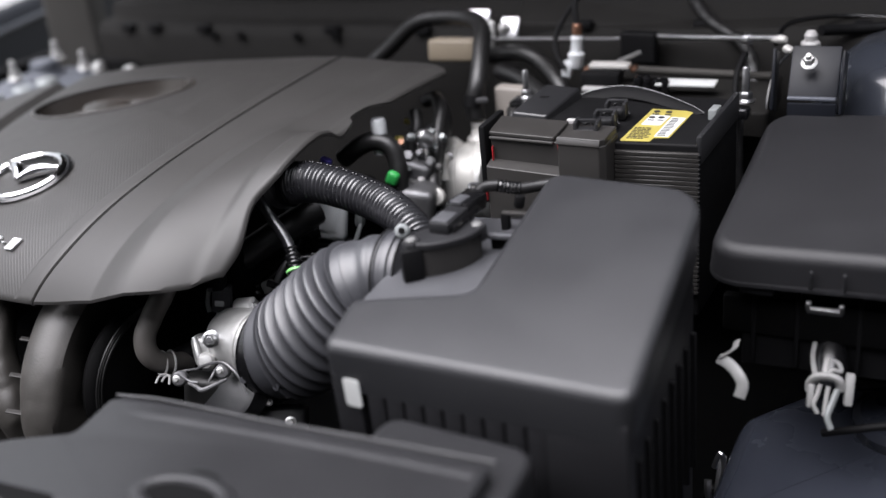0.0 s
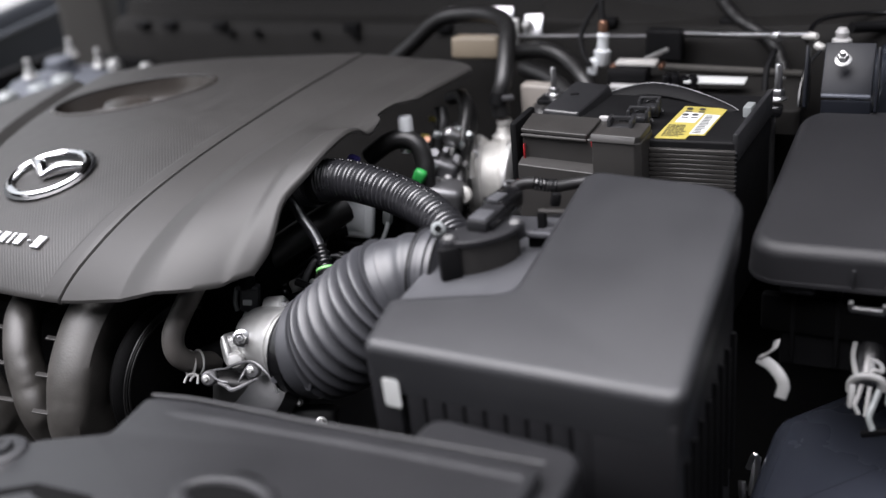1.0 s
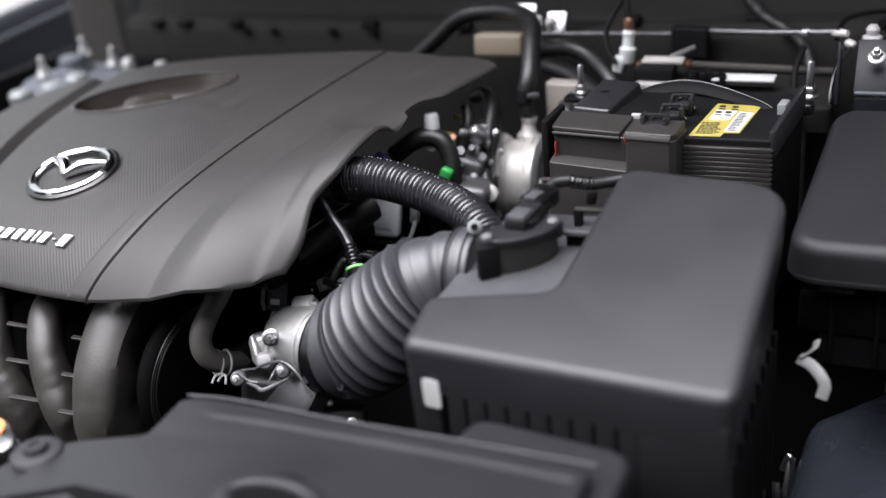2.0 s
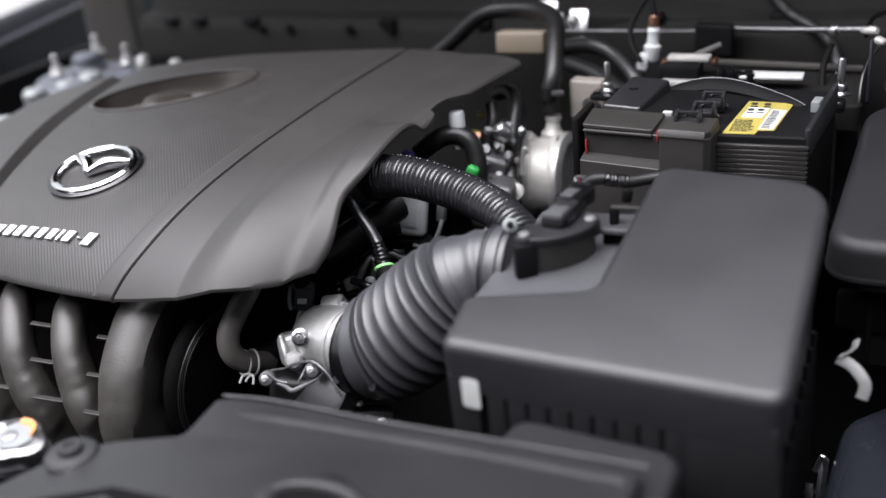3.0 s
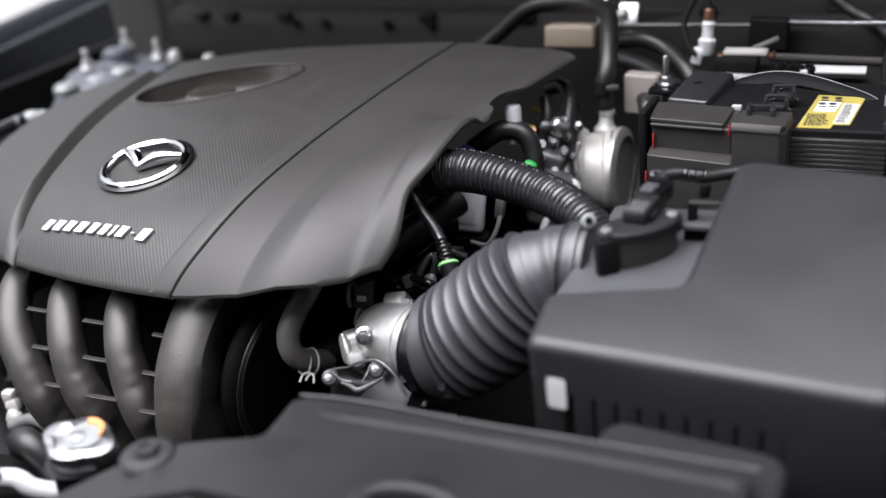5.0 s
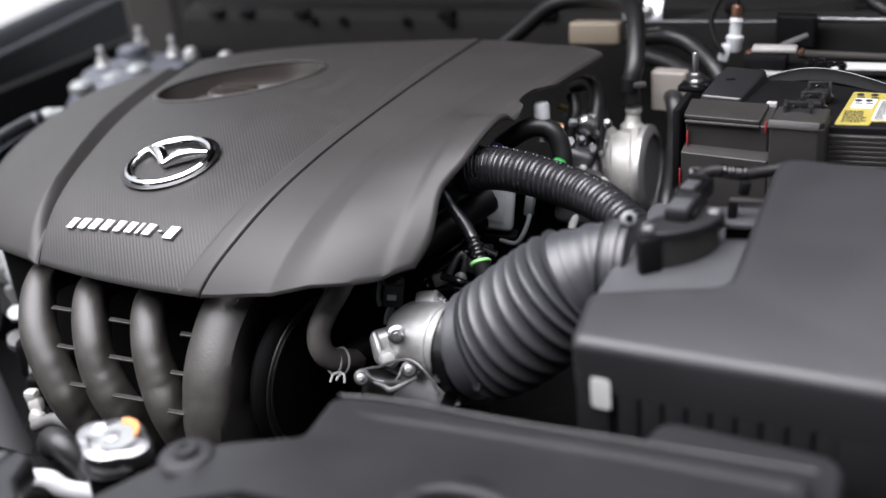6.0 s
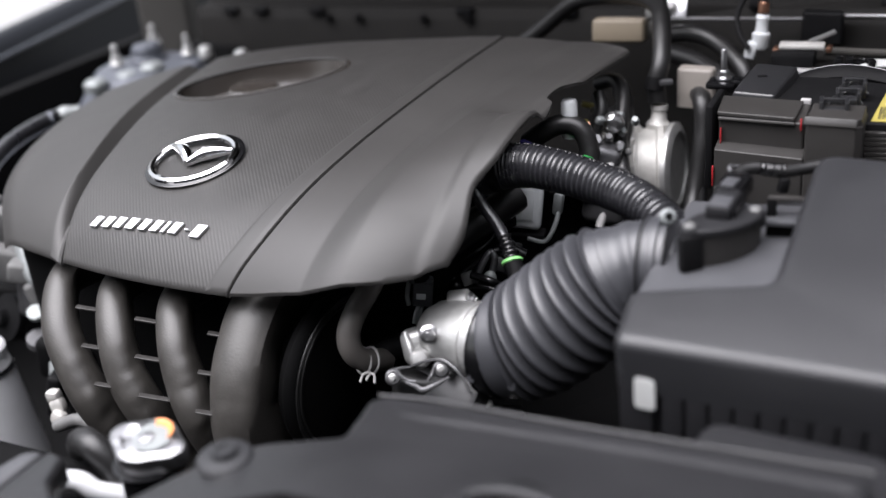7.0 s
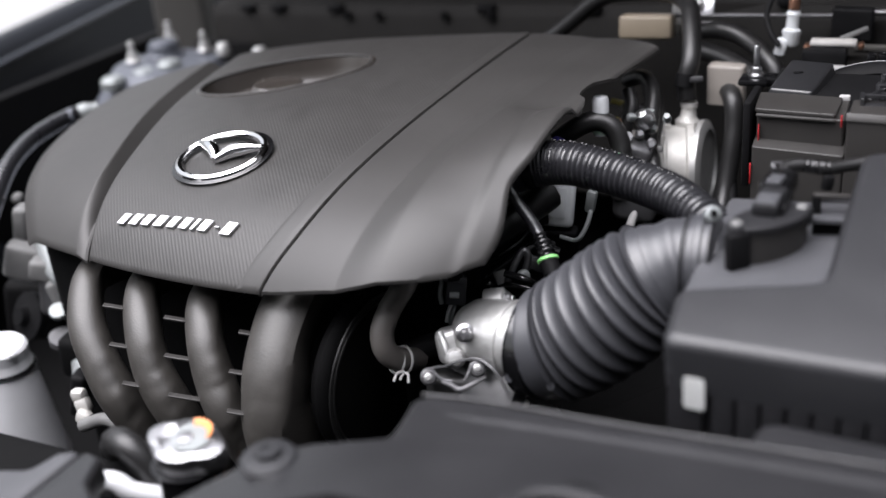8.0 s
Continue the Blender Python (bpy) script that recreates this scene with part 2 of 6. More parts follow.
solo("wall_side", box((3.2, 1.0, 2.2), (0.12, 8.0, 4.4), 0.01), DIM_WALL, "plain dark grey wall added out of view beside the car to block low light", "wall", kind="structure")

bay = thing("engine_bay_shell", "near-black inner walls and floor of a car engine bay, shade put into the colour", "engine bay", (-0.9, 0.9, 0.3), kind="structure")
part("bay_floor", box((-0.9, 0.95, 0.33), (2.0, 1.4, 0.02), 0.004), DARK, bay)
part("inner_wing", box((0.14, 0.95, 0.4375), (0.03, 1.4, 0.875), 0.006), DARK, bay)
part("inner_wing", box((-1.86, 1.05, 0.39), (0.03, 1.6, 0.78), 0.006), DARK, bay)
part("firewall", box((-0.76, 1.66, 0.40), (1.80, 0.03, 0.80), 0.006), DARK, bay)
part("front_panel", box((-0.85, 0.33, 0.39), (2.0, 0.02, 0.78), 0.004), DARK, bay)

# cowl: a stepped plastic trough before the windscreen
cowl = thing("cowl", "black plastic scuttle trough with punched oval holes", "cowl", (-0.9, 1.5, 0.8), kind="structure")


def cowl_line(x):
    """How far back the trough's front lip lies."""
    return 1.43 + 0.18 * max(0.0, -0.3 - x)


def cowl_face(u, v):
    x = -1.62 + 1.86 * u
    y0 = cowl_line(x)
    z0 = 0.905 + 0.055 * (x + 0.9)
    prof = ((-0.005, -0.30), (0.0, -0.02), (0.012, 0.0), (0.05, 0.004), (0.062, 0.03), (0.09, 0.034), (0.16, 0.10), (0.34, 0.20))
    k = v * (len(prof) - 1)
    i = min(int(k), len(prof) - 2)
    f = k - i
    return Vector((x, y0 + prof[i][0] * (1 - f) + prof[i + 1][0] * f, z0 + prof[i][1] * (1 - f) + prof[i + 1][1] * f))


part("trough", sheet(30, 21, cowl_face, 0.004), COWL, cowl)
for x in (-1.27, -1.20, -1.06, -0.97):
    y, z = cowl_line(x) - 0.001, 0.905 + 0.055 * (x + 0.9) - 0.045
    # raised near-black disc stands in for the shade inside a punched hole
    part("hole_shade", turned([(0.008, 0), (0.008, 0.003), (0.006, 0.005)], (x, y - 0.003, z + 0.030), (0, -1, 0.1), 20), DARK, cowl)
for x in (-1.52, -1.44, -1.3, -0.98, -0.79):
    y, z = cowl_line(x), 0.905 + 0.055 * (x + 0.9)
    part("lip_clip", box((x, y + 0.004, z - 0.004), (0.03, 0.022, 0.012), 0.003), MATT, cowl)
part("upper_panel", slab(fillet([(-0.62, 1.490), (0.20, 1.435), (0.20, 1.80), (-0.62, 1.86)], 0.01), lambda x, y: 0.943 + 0.03 * (x + 0.4) + 0.5 * (y - 1.5), 0.02, 0.006), COWL, cowl, "black upper scuttle panel")
for x in (-0.50, -0.33, -0.12, 0.02):
    part("panel_clip", box((x, 1.483 - 0.066 * (x + 0.62), 0.936 + 0.03 * (x + 0.4)), (0.022, 0.016, 0.014), 0.004), MATT, cowl)
part("tab", slab(fillet([(-0.434, 1.421), (-0.382, 1.416), (-0.382, 1.436), (-0.434, 1.441)], 0.006), 0.937, 0.040, 0.004), MATT, cowl, "hanging black plastic tab")

# open hood, out of view, held up over the rear of the bay to shade it
hood = thing("hood", "open dark painted car hood held up over the bay, out of view", "hood", (-0.9, 1.85, 1.1), kind="structure")
part("hood_skin", box((-0.78, 1.47, 1.46), (1.83, 0.035, 1.10), 0.012, (37, 0, 0)), COWL, hood, "dark lined underside of the hood")

# far fender with its seal, and the hinge panel beside the windscreen
fender = thing("fender", "glossy black car fender with a grey seal strip", "fender", (-2.05, 1.4, 0.5), kind="structure")


def fender_face(u, v):
    y = 0.45 + 2.0 * u
    x0 = -1.985 - 0.19 * (y - 1.48)
    z0 = 0.832 + 0.02 * (y - 1.48) - 0.05 * max(0, 1.1 - y)
    prof = ((0.10, -0.34), (0.05, -0.12), (0.03, -0.035), (0.01, 0.0), (-0.005, 0.012), (-0.03, 0.014), (-0.06, 0.004), (-0.10, -0.04), (-0.12, -0.35))
    k = v * (len(prof) - 1)
    i = min(int(k), len(prof) - 2)
    f = k - i
    return Vector((x0 + prof[i][0] * (1 - f) + prof[i + 1][0] * f, y, z0 + prof[i][1] * (1 - f) + prof[i + 1][1] * f))


part("fender_skin", sheet(24, 24, fender_face, 0.003), SATIN, fender)
part("seal", tube([(-1.952 - 0.19 * (y - 1.48), y, 0.812 + 0.02 * (y - 1.48)) for y in (0.9, 1.2, 1.5, 1.8, 2.1, 2.4)], 0.0070, 10, 6), TOWER, fender, "grey rubber seal strip")
part("hinge_panel", slab(fillet([(-1.825, 1.73), (-1.725, 1.77), (-1.745, 1.84), (-1.845, 1.80)], 0.012), 1.02, 0.5, 0.006), COWL_TOP, bay)

# ---- engine block, under everything, its deep shade put into a near-black base
engine = thing("engine_block", "near-black engine block under the plastic cover, deep shade put into its colour", "engine", (-0.95, 1.0, 0.4))
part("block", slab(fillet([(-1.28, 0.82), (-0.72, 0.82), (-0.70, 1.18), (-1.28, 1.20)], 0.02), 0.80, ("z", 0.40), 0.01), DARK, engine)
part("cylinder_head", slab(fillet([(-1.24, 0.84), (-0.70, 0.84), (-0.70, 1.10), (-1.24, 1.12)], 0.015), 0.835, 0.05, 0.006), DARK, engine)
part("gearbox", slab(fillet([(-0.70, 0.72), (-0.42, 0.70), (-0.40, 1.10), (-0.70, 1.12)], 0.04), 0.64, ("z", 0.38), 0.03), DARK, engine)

# ---- engine cover


def cover_front(x):
    return 0.703 + 0.42 * max(0.0, -0.80 - x) ** 2 + 4.5 * max(0.0, x + 0.76) ** 2


DROOP = ((-0.78, 0.0), (-0.763, 0.0012), (-0.7245, 0.0055), (-0.69, 0.0095), (-0.666, 0.0125), (-0.63, 0.0125))  # how far the front lip of the wing hangs


def cover_height(x, y):
    d = max(0.0, y - cover_front(x))
    lift = max(0.0, min(1.0, (x + 0.88) / 0.12))
    side = 0.5 * max(0.0, x + 0.85) ** 2 * (1 - d / 0.28)
    return 0.8205 + 0.036 * (1 - math.exp(-d / 0.038)) + 0.075 * (1 - math.exp(-d / 0.2)) + 0.06 * (x + 1) - 0.3 * max(0.0, -1.15 - x) ** 2 + side + 0.010 * lift * lift * (3 - 2 * lift) * math.exp(-d / 0.035) - through_knots(DROOP, x) * math.exp(-d / 0.05)


def through_knots(knots, v):
    """A smooth value between pairs of (place, value)."""
    if v <= knots[0][0]:
        return knots[0][1]
    for i in range(len(knots) - 1):
        (a, p), (b, q) = knots[i], knots[i + 1]
        if v <= b:
            before, after = knots[max(i - 1, 0)], knots[min(i + 2, len(knots) - 1)]
            m0 = (q - before[1]) / (b - before[0]) * (b - a)
            m1 = (after[1] - p) / (after[0] - a) * (b - a)
            t = (v - a) / (b - a)
            return p * (2 * t ** 3 - 3 * t * t + 1) + m0 * (t ** 3 - 2 * t * t + t) + q * (3 * t * t - 2 * t ** 3) + m1 * (t ** 3 - t * t)
    return knots[-1][1]


SEAM_L = ((0.74, -1.128), (0.80, -1.147), (0.90, -1.172), (1.0, -1.20), (1.10, -1.22), (1.26, -1.245))
SEAM_R = ((0.70, -0.867), (0.75, -0.842), (0.82, -0.828), (0.95, -0.812), (1.05, -0.803), (1.27, -0.79))
EDGE_R = ((0.715, -0.674), (0.745, -0.653), (0.785, -0.641), (0.829, -0.6455), (0.864, -0.6345), (0.934, -0.629), (0.989, -0.633), (1.02, -0.634), (1.10, -0.626), (1.22, -0.610), (1.27, -0.606))
NOTCH = ((1.0, 0.0), (1.025, 0.004), (1.04, 0.016), (1.075, 0.016), (1.092, 0.002), (1.12, 0.0))
RIM = ((0.70, 0.0), (0.767, -0.005), (0.785, -0.006), (0.829, 0.0), (0.875, 0.010), (0.934, 0.012), (0.965, 0.004), (0.989, -0.009), (1.03, -0.007), (1.10, -0.003), (1.22, 0.002))
EDGE_L = ((0.74, -1.215), (0.77, -1.245), (0.82, -1.295), (0.87, -1.338), (0.92, -1.368), (0.97, -1.39), (1.05, -1.405), (1.20, -1.40))
CREASE_A = ((0.697, -0.779), (0.7205, -0.7755), (0.742, -0.772), (0.765, -0.769), (0.80, -0.766), (0.85, -0.761), (0.909, -0.754), (1.26, -0.70))
CREASE_B = ((0.709, -0.732), (0.745, -0.731), (0.77, -0.730), (0.80, -0.728), (0.85, -0.724), (0.94, -0.715), (1.26, -0.675))
CREASE_C = ((0.745, -0.675), (0.785, -0.674), (0.81, -0.674), (0.852, -0.673), (0.95, -0.668), (1.26, -0.64))


def cover_back(x):
    return 1.262 - 0.9 * max(0.0, -1.0 - x) ** 2 - 14 * max(0.0, x + 0.66) ** 2


SCOOP = [Vector((-1.079 + 0.117 * math.cos(t) * 0.934 - 0.064 * math.sin(t) * 0.358, 1.110 + 0.117 * math.cos(t) * 0.358 + 0.064 * math.sin(t) * 0.934)) for t in (2 * math.pi * k / 48 for k in range(48))]


def in_scoop(x, y):
    """Whether a place lies in the hand hole's outline."""
    inside = False
    for a, b in zip(SCOOP, SCOOP[1:] + SCOOP[:1]):
        if (a.y > y) != (b.y > y) and x < (b.x - a.x) * (y - a.y) / (b.y - a.y) + a.x:
            inside = not inside
    return inside


def between(v, a, b):
    """0 at a, 1 at b, eased."""
    k = max(0.0, min(1.0, (v - a) / (b - a)))
    return k * k * (3 - 2 * k)


def wing_relief(x, y):
    """The three creases that run back along the wing, strongest in front, and the rim that arches over the hose."""
    d = max(0.0, y - cover_front(x))
    a, b, c = (through_knots(k, y) for k in (CREASE_A, CREASE_B, CREASE_C))
    e, s = through_knots(EDGE_R, y), through_knots(SEAM_R, y)
    fade = 1 - 0.85 * between(d, 0.10, 0.42)
    if x < a:
        h = -0.0025 * max(0.0, (x - s) / (a - s)) ** 2
    elif x < b:
        h = -0.0025 + 0.0105 * (0.3 * between(x, a, b) + 0.7 * (x - a) / (b - a))
    else:
        h = 0.0080 - 0.0022 * between(x, b + 0.004, c) + 0.0030 * between(x, c, c + 0.014)
    return fade * h + through_knots(RIM, y) * between(x, e - 0.10, e) - 0.003 * max(0.0, 1 - (e - x) / 0.004) ** 2


def cover_patch(left, right, relief, nu, nv, drop=0.0, notched=False, skip=None):
    """A patch of the cover between two lines, each a function of the way back."""
    def f(u, v):
        y = 0.70 + 0.56 * v
        for _ in range(4):
            a, b = left(y), right(y)
            x = a + (b - a) * u
            if notched:
                k = max(0.0, (u - 0.86) / 0.14)
                x -= k * k * (3 - 2 * k) * through_knots(NOTCH, y)
            y = cover_front(x) + (cover_back(x) - cover_front(x)) * v
        return Vector((x, y, cover_height(x, y) + relief(x, y, u) - drop))
    bm = sheet(nu, nv, f, 0.0035)
    if skip:
        gone = [face for face in bm.faces if skip(*face.calc_center_median()[:2])]
        bmesh.ops.delete(bm, geom=gone, context="FACES")
    return bm


cover = thing("engine_cover", "matt black plastic engine cover with chrome badge and lettering", "engine cover", (-1.0, 0.95, 0.80))
seam_l, seam_r = (lambda y: through_knots(SEAM_L, y)), (lambda y: through_knots(SEAM_R, y))
edge_l, edge_r = (lambda y: through_knots(EDGE_L, y)), (lambda y: through_knots(EDGE_R, y))


def lip(u, at, width=0.03, depth=0.004):
    """A rolled edge towards one side of a patch."""
    k = max(0.0, 1 - abs(u - at) / width)
    return -depth * k * k


def groove_width(y):
    """The sloping channel beside the centre panel, wide behind and narrow in front."""
    return 0.017 + 0.014 * between(y, 0.82, 1.10)


def groove_relief(x, y):
    """The left wing falls into the channel, with a crisp break behind and a soft one in front."""
    k = max(0.0, min(1.0, 1 + (x - seam_l(y) + 0.002) / groove_width(y)))
    soft = between(y, 0.76, 0.90)
    return -(0.005 + 0.011 * between(y, 0.745, 0.82) + 0.010 * soft) * (k * soft + k * k * (1 - soft))


part("centre_panel", cover_patch(lambda y: seam_l(y) + 0.006, lambda y: seam_r(y) - 0.001, lambda x, y, u: lip(u, 0, 0.012, 0.004) + lip(u, 1, 0.006, 0.002), 150, 190, skip=in_scoop), COVER_FINE, cover, "centre panel with fine diagonal line grain")
part("wing", cover_patch(lambda y: seam_r(y) + 0.0018, edge_r, lambda x, y, u: wing_relief(x, y) + lip(u, 0, 0.012, 0.003), 110, 190, 0.0, True), COVER, cover)
part("wing", cover_patch(edge_l, lambda y: seam_l(y) + 0.003, lambda x, y, u: groove_relief(x, y) - 0.010 * max(0, 1 - u / 0.2) ** 2, 110, 110), COVER, cover)

part("panel_edge", cover_patch(lambda y: seam_r(y) - 0.030 + 0.030 * max(0.0, y - 0.72), lambda y: seam_r(y) - 0.0015, lambda x, y, u: 0.0010 - 0.0012 * abs(2 * u - 1) ** 6, 8, 190), COVER, cover, "smooth strip along the panel seam")
bm = bmesh.new()
middle = sum((Vector(p) for p in SCOOP), Vector((0, 0))) / len(SCOOP)
rings = []
for size, down in ((1.05, -0.0002), (1.045, 0.0010), (1.0, 0.0010), (0.985, -0.002), (0.955, -0.013), (0.91, -0.025), (0.83, -0.031), (0.45, -0.033), (0.02, -0.033)):
    ring = []
    for p in SCOOP:
        q = middle + (p - middle) * size
        r = middle + (p - middle) * min(size, 1.0)
        ring.append(Vector((q.x, q.y, (cover_height(q.x, q.y) if size > 0.9 else cover_height(middle.x, middle.y) * 0.5 + cover_height(r.x, r.y) * 0.5) + down)))
    rings.append(ring)
loft(bm, rings, cap=False)
part("hand_hole", bm, HOLE, cover, "deep oval hand hole")
part("hole_rim", tube([(p.x, p.y, cover_height(p.x, p.y) + 0.0006) for p in SCOOP[::2] + SCOOP[:1]], 0.0020, 8, 4), COVER, cover)
part("filler_cap", turned([(0.036, 0), (0.036, 0.034), (0.031, 0.039), (0.012, 0.040), (0.001, 0.040)], (middle.x - 0.014, middle.y - 0.002, cover_height(middle.x, middle.y) - 0.050), (0, 0, 1), 32), HOLE, cover, "oil filler cap inside the hand hole")

# badge: a chrome oval ring with a winged bar across, plain shapes
BADGE = Matrix.Translation((-1.0095, 0.8655, cover_height(-1.0095, 0.8655) + 0.003)) @ Matrix.Rotation(radians(-6), 4, "Z") @ Matrix.Rotation(radians(14), 4, "X") @ Matrix.Rotation(radians(-4), 4, "Y")


def ring_mesh(a, b, wide, high, place, seg=64):
    bm = bmesh.new()
    rings = []
    for k in range(seg):
        t = 2 * math.pi * k / seg
        rings.append([place @ Vector(((a + o) * math.cos(t), (b + o) * math.sin(t), z)) for o, z in ((-wide, 0), (-wide * 0.7, high * 0.7), (0, high), (wide * 0.7, high * 0.7), (wide, 0))])
    loft(bm, rings + [rings[0]], cap=False, closed=False)
    bmesh.ops.remove_doubles(bm, verts=bm.verts[:], dist=1e-6)
    return bm


def badge_part(name, bm, mat, label=""):
    ob = link_mesh(name, bm, mat)
    ob.parent = cover
    ob.matrix_parent_inverse = Matrix.Translation(cover.location).inverted()
    return tagged(ob, label)


badge_part("badge_ring", ring_mesh(0.0550, 0.0440, 0.0052, 0.0055, BADGE), CHROME, "chrome oval badge ring")
bm = bmesh.new()
for side in (-1, 1):
    line = [(0.0, -0.010, 0.003), (side * 0.014, 0.004, 0.005), (side * 0.030, 0.012, 0.005), (side * 0.047, 0.018, 0.003)]
    tube([BADGE @ Vector(p) for p in line], lambda s: 0.0045 + 0.0035 * math.sin(math.pi * min(1, s * 1.1)), 10, 8, bm)
badge_part("badge_wing", bm, CHROME, "chrome winged bar inside the ring")
badge_part("badge_plate", ring_mesh(0.0585, 0.0475, 0.006, 0.0012, BADGE), GLOSSY)

# chrome lettering, kept as plain slanted bars
for k, wide in enumerate((0.011, 0.012, 0.012, 0.013, 0.011, 0.011, 0.005, 0.012, 0.006, 0.014)):
    x = -1.083 + (0.0, 0.0165, 0.0325, 0.0495, 0.0665, 0.082, 0.094, 0.106, 0.120, 0.1345)[k] * 1.16
    yb = 0.7735 - 0.125 * (x + 1.083)
    tall = 0.0022 if k == 8 else 0.0165 if k == 9 else 0.0150
    b = box((0, 0, 0), (wide * 1.02, tall, 0.0034), 0.0007, (0, 0, 0), None, 1)
    bmesh.ops.transform(b, matrix=Matrix(((1, 0.28, 0, 0), (0, 1, 0, 0), (0, 0, 1, 0), (0, 0, 0, 1))), verts=b.verts[:])
    bmesh.ops.transform(b, matrix=pose(x, yb, cover_height(x, yb) + 0.0018, 30, -3, -7), verts=b.verts[:])
    badge_part("letter_bar", b, BRIGHT)

# ---- intake manifold
manifold = thing("intake_manifold", "grey-black plastic intake manifold with four curved runners", "intake manifold", (-0.96, 0.72, 0.55))
RUNNERS = (
    ((-1.145, 0.84, 0.765), (-1.140, 0.775, 0.772), (-1.112, 0.724, 0.743), (-1.077, 0.698, 0.701), (-1.049, 0.694, 0.654), (-1.03, 0.72, 0.58)),
    ((-1.068, 0.83, 0.770), (-1.060, 0.765, 0.776), (-1.031, 0.717, 0.747), (-1.009, 0.696, 0.708), (-0.984, 0.692, 0.664), (-0.97, 0.72, 0.58)),
    ((-0.982, 0.82, 0.775), (-0.974, 0.757, 0.780), (-0.952, 0.714, 0.755), (-0.933, 0.694, 0.718), (-0.916, 0.686, 0.680), (-0.91, 0.72, 0.59)),
    ((-0.864, 0.82, 0.780), (-0.862, 0.762, 0.786), (-0.860, 0.720, 0.758), (-0.855, 0.696, 0.722), (-0.853, 0.688, 0.682), (-0.855, 0.72, 0.59)),
)
for i, pts in enumerate(RUNNERS):
    r = 0.0226 if i < 3 else 0.0390
    pts = [(x + (-0.011, -0.004, 0.003, 0.005 - 0.05 * (0.786 - z))[i], y, z) for x, y, z in pts]
    body = tube(pts, lambda s, r=r, i=i: r * (1 + 0.015 * math.sin(20 * s + i)), 28, 14)
    # a flattened right flank with a lumpy moulded edge
    line = curve_points(pts, 14)
    flank = Vector((0.93, 0.10, -0.30)).normalized()
    edge = Vector((0.86, -0.50, 0.0)).normalized()
    for v in body.verts:
        near = min(line, key=lambda p: (p - v.co).length)
        out = (v.co - near).normalized()
        v.co -= flank * (r * 0.75 * max(0.0, out.dot(flank) - 0.45))
        if i < 3:
            side = max(0.0, out.dot(edge)) ** 6
            v.co += out * (0.0021 * side * (math.sin(170 * near.z + 1.7 * i) + 0.5 * math.sin(410 * near.z + i)))
    part("runner", body, MANIFOLD, manifold)
RIBS = (((-1.082, 0.722, 0.774), (-1.057, 0.694, 0.745), (-1.034, 0.677, 0.711)), ((-0.991, 0.720, 0.775), (-0.980, 0.697, 0.744), (-0.966, 0.676, 0.712)), ((-0.903, 0.726, 0.771), (-0.902, 0.699, 0.741), (-0.894, 0.675, 0.711)))
for column, length, shift, ahead in zip(RIBS, (0.028, 0.044, 0.054), (0.014, 0.022, 0.034), (0.002, 0.009, 0.018)):
    for x, y, z in column:
        part("rib", box((x + 0.9 * shift, y - 0.003 + 0.363 * shift - ahead, z - 0.242 * shift + 0.4 * ahead), (length + 0.008, 0.007, 0.0024), 0.0006, (0, 14, 22), None, 1), BOX_PLASTIC, manifold)
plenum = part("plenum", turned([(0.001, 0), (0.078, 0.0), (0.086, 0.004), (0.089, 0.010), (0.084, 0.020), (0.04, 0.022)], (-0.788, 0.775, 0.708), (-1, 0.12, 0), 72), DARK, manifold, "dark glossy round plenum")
for rad, off in ((0.0865, 0.003), (0.0825, 0.002), (0.078, 0.0015)):
    m = Matrix.Translation((-0.786 + off, 0.775, 0.708)) @ Vector((1, -0.12, 0)).to_track_quat("Z", "Y").to_matrix().to_4x4()
    part("plenum_ring", ring_mesh(rad, rad, 0.0016, 0.0014, m, 72), RING_PLASTIC, plenum)

# ---- coolant hose with its spring clamp
SEEN = (-25, 6, 27)  # the way the engine's front fittings face
hose = thing("coolant_hose", "bent black rubber hose with a steel spring clamp", "hose", (-0.765, 0.76, 0.73))
part("hose", tube([(-0.7310, 0.7850, 0.8480), (-0.7360, 0.7640, 0.8260), (-0.7445, 0.7580, 0.8110), (-0.7514, 0.7540, 0.7988), (-0.7552, 0.7425, 0.7821), (-0.7530, 0.7390, 0.7640), (-0.7475, 0.7500, 0.7470), (-0.7413, 0.7828, 0.7290)], 0.0118, 18, 8), HOSE, hose)
CLAMP = Matrix.Translation((-0.7462, 0.7560, 0.7425)) @ Vector((0.42, 0.83, -0.34)).to_track_quat("Z", "Y").to_matrix().to_4x4()
# plain white in place of steel, the wire's lit brightness put into the colour
bm = bmesh.new()
for off in (-0.006, 0.004):
    tube([CLAMP @ Vector((0.0134 * math.cos(t), 0.0134 * math.sin(t), off)) for t in (0, 0.8, 1.6, 2.4, 3.2, 4.0, 4.8, 5.5, 6.28)], 0.0013, 8, 5, bm)
part("spring_clamp", bm, WHITE, hose, "steel wire spring clamp")
bm = bmesh.new()
tube([(-0.7350, 0.7410, 0.7397), (-0.7398, 0.7347, 0.7407), (-0.7401, 0.7269, 0.7357)], 0.0013, 6, 5, bm)
tube([(-0.7348, 0.7402, 0.7383), (-0.7355, 0.7353, 0.7379), (-0.7355, 0.7312, 0.7359)], 0.0013, 6, 5, bm)
tube([(-0.7349, 0.7405, 0.7388), (-0.7304, 0.7389, 0.7386), (-0.7273, 0.7327, 0.7332)], 0.0013, 6, 5, bm)
part("clamp_ears", bm, WHITE, hose)

# ---- throttle body
throttle = thing("throttle_body", "cast aluminium throttle body with bolted flange", "throttle body", (-0.67, 0.78, 0.72))
AXIS = Vector((-0.080, 0.020, -0.006)).normalized()
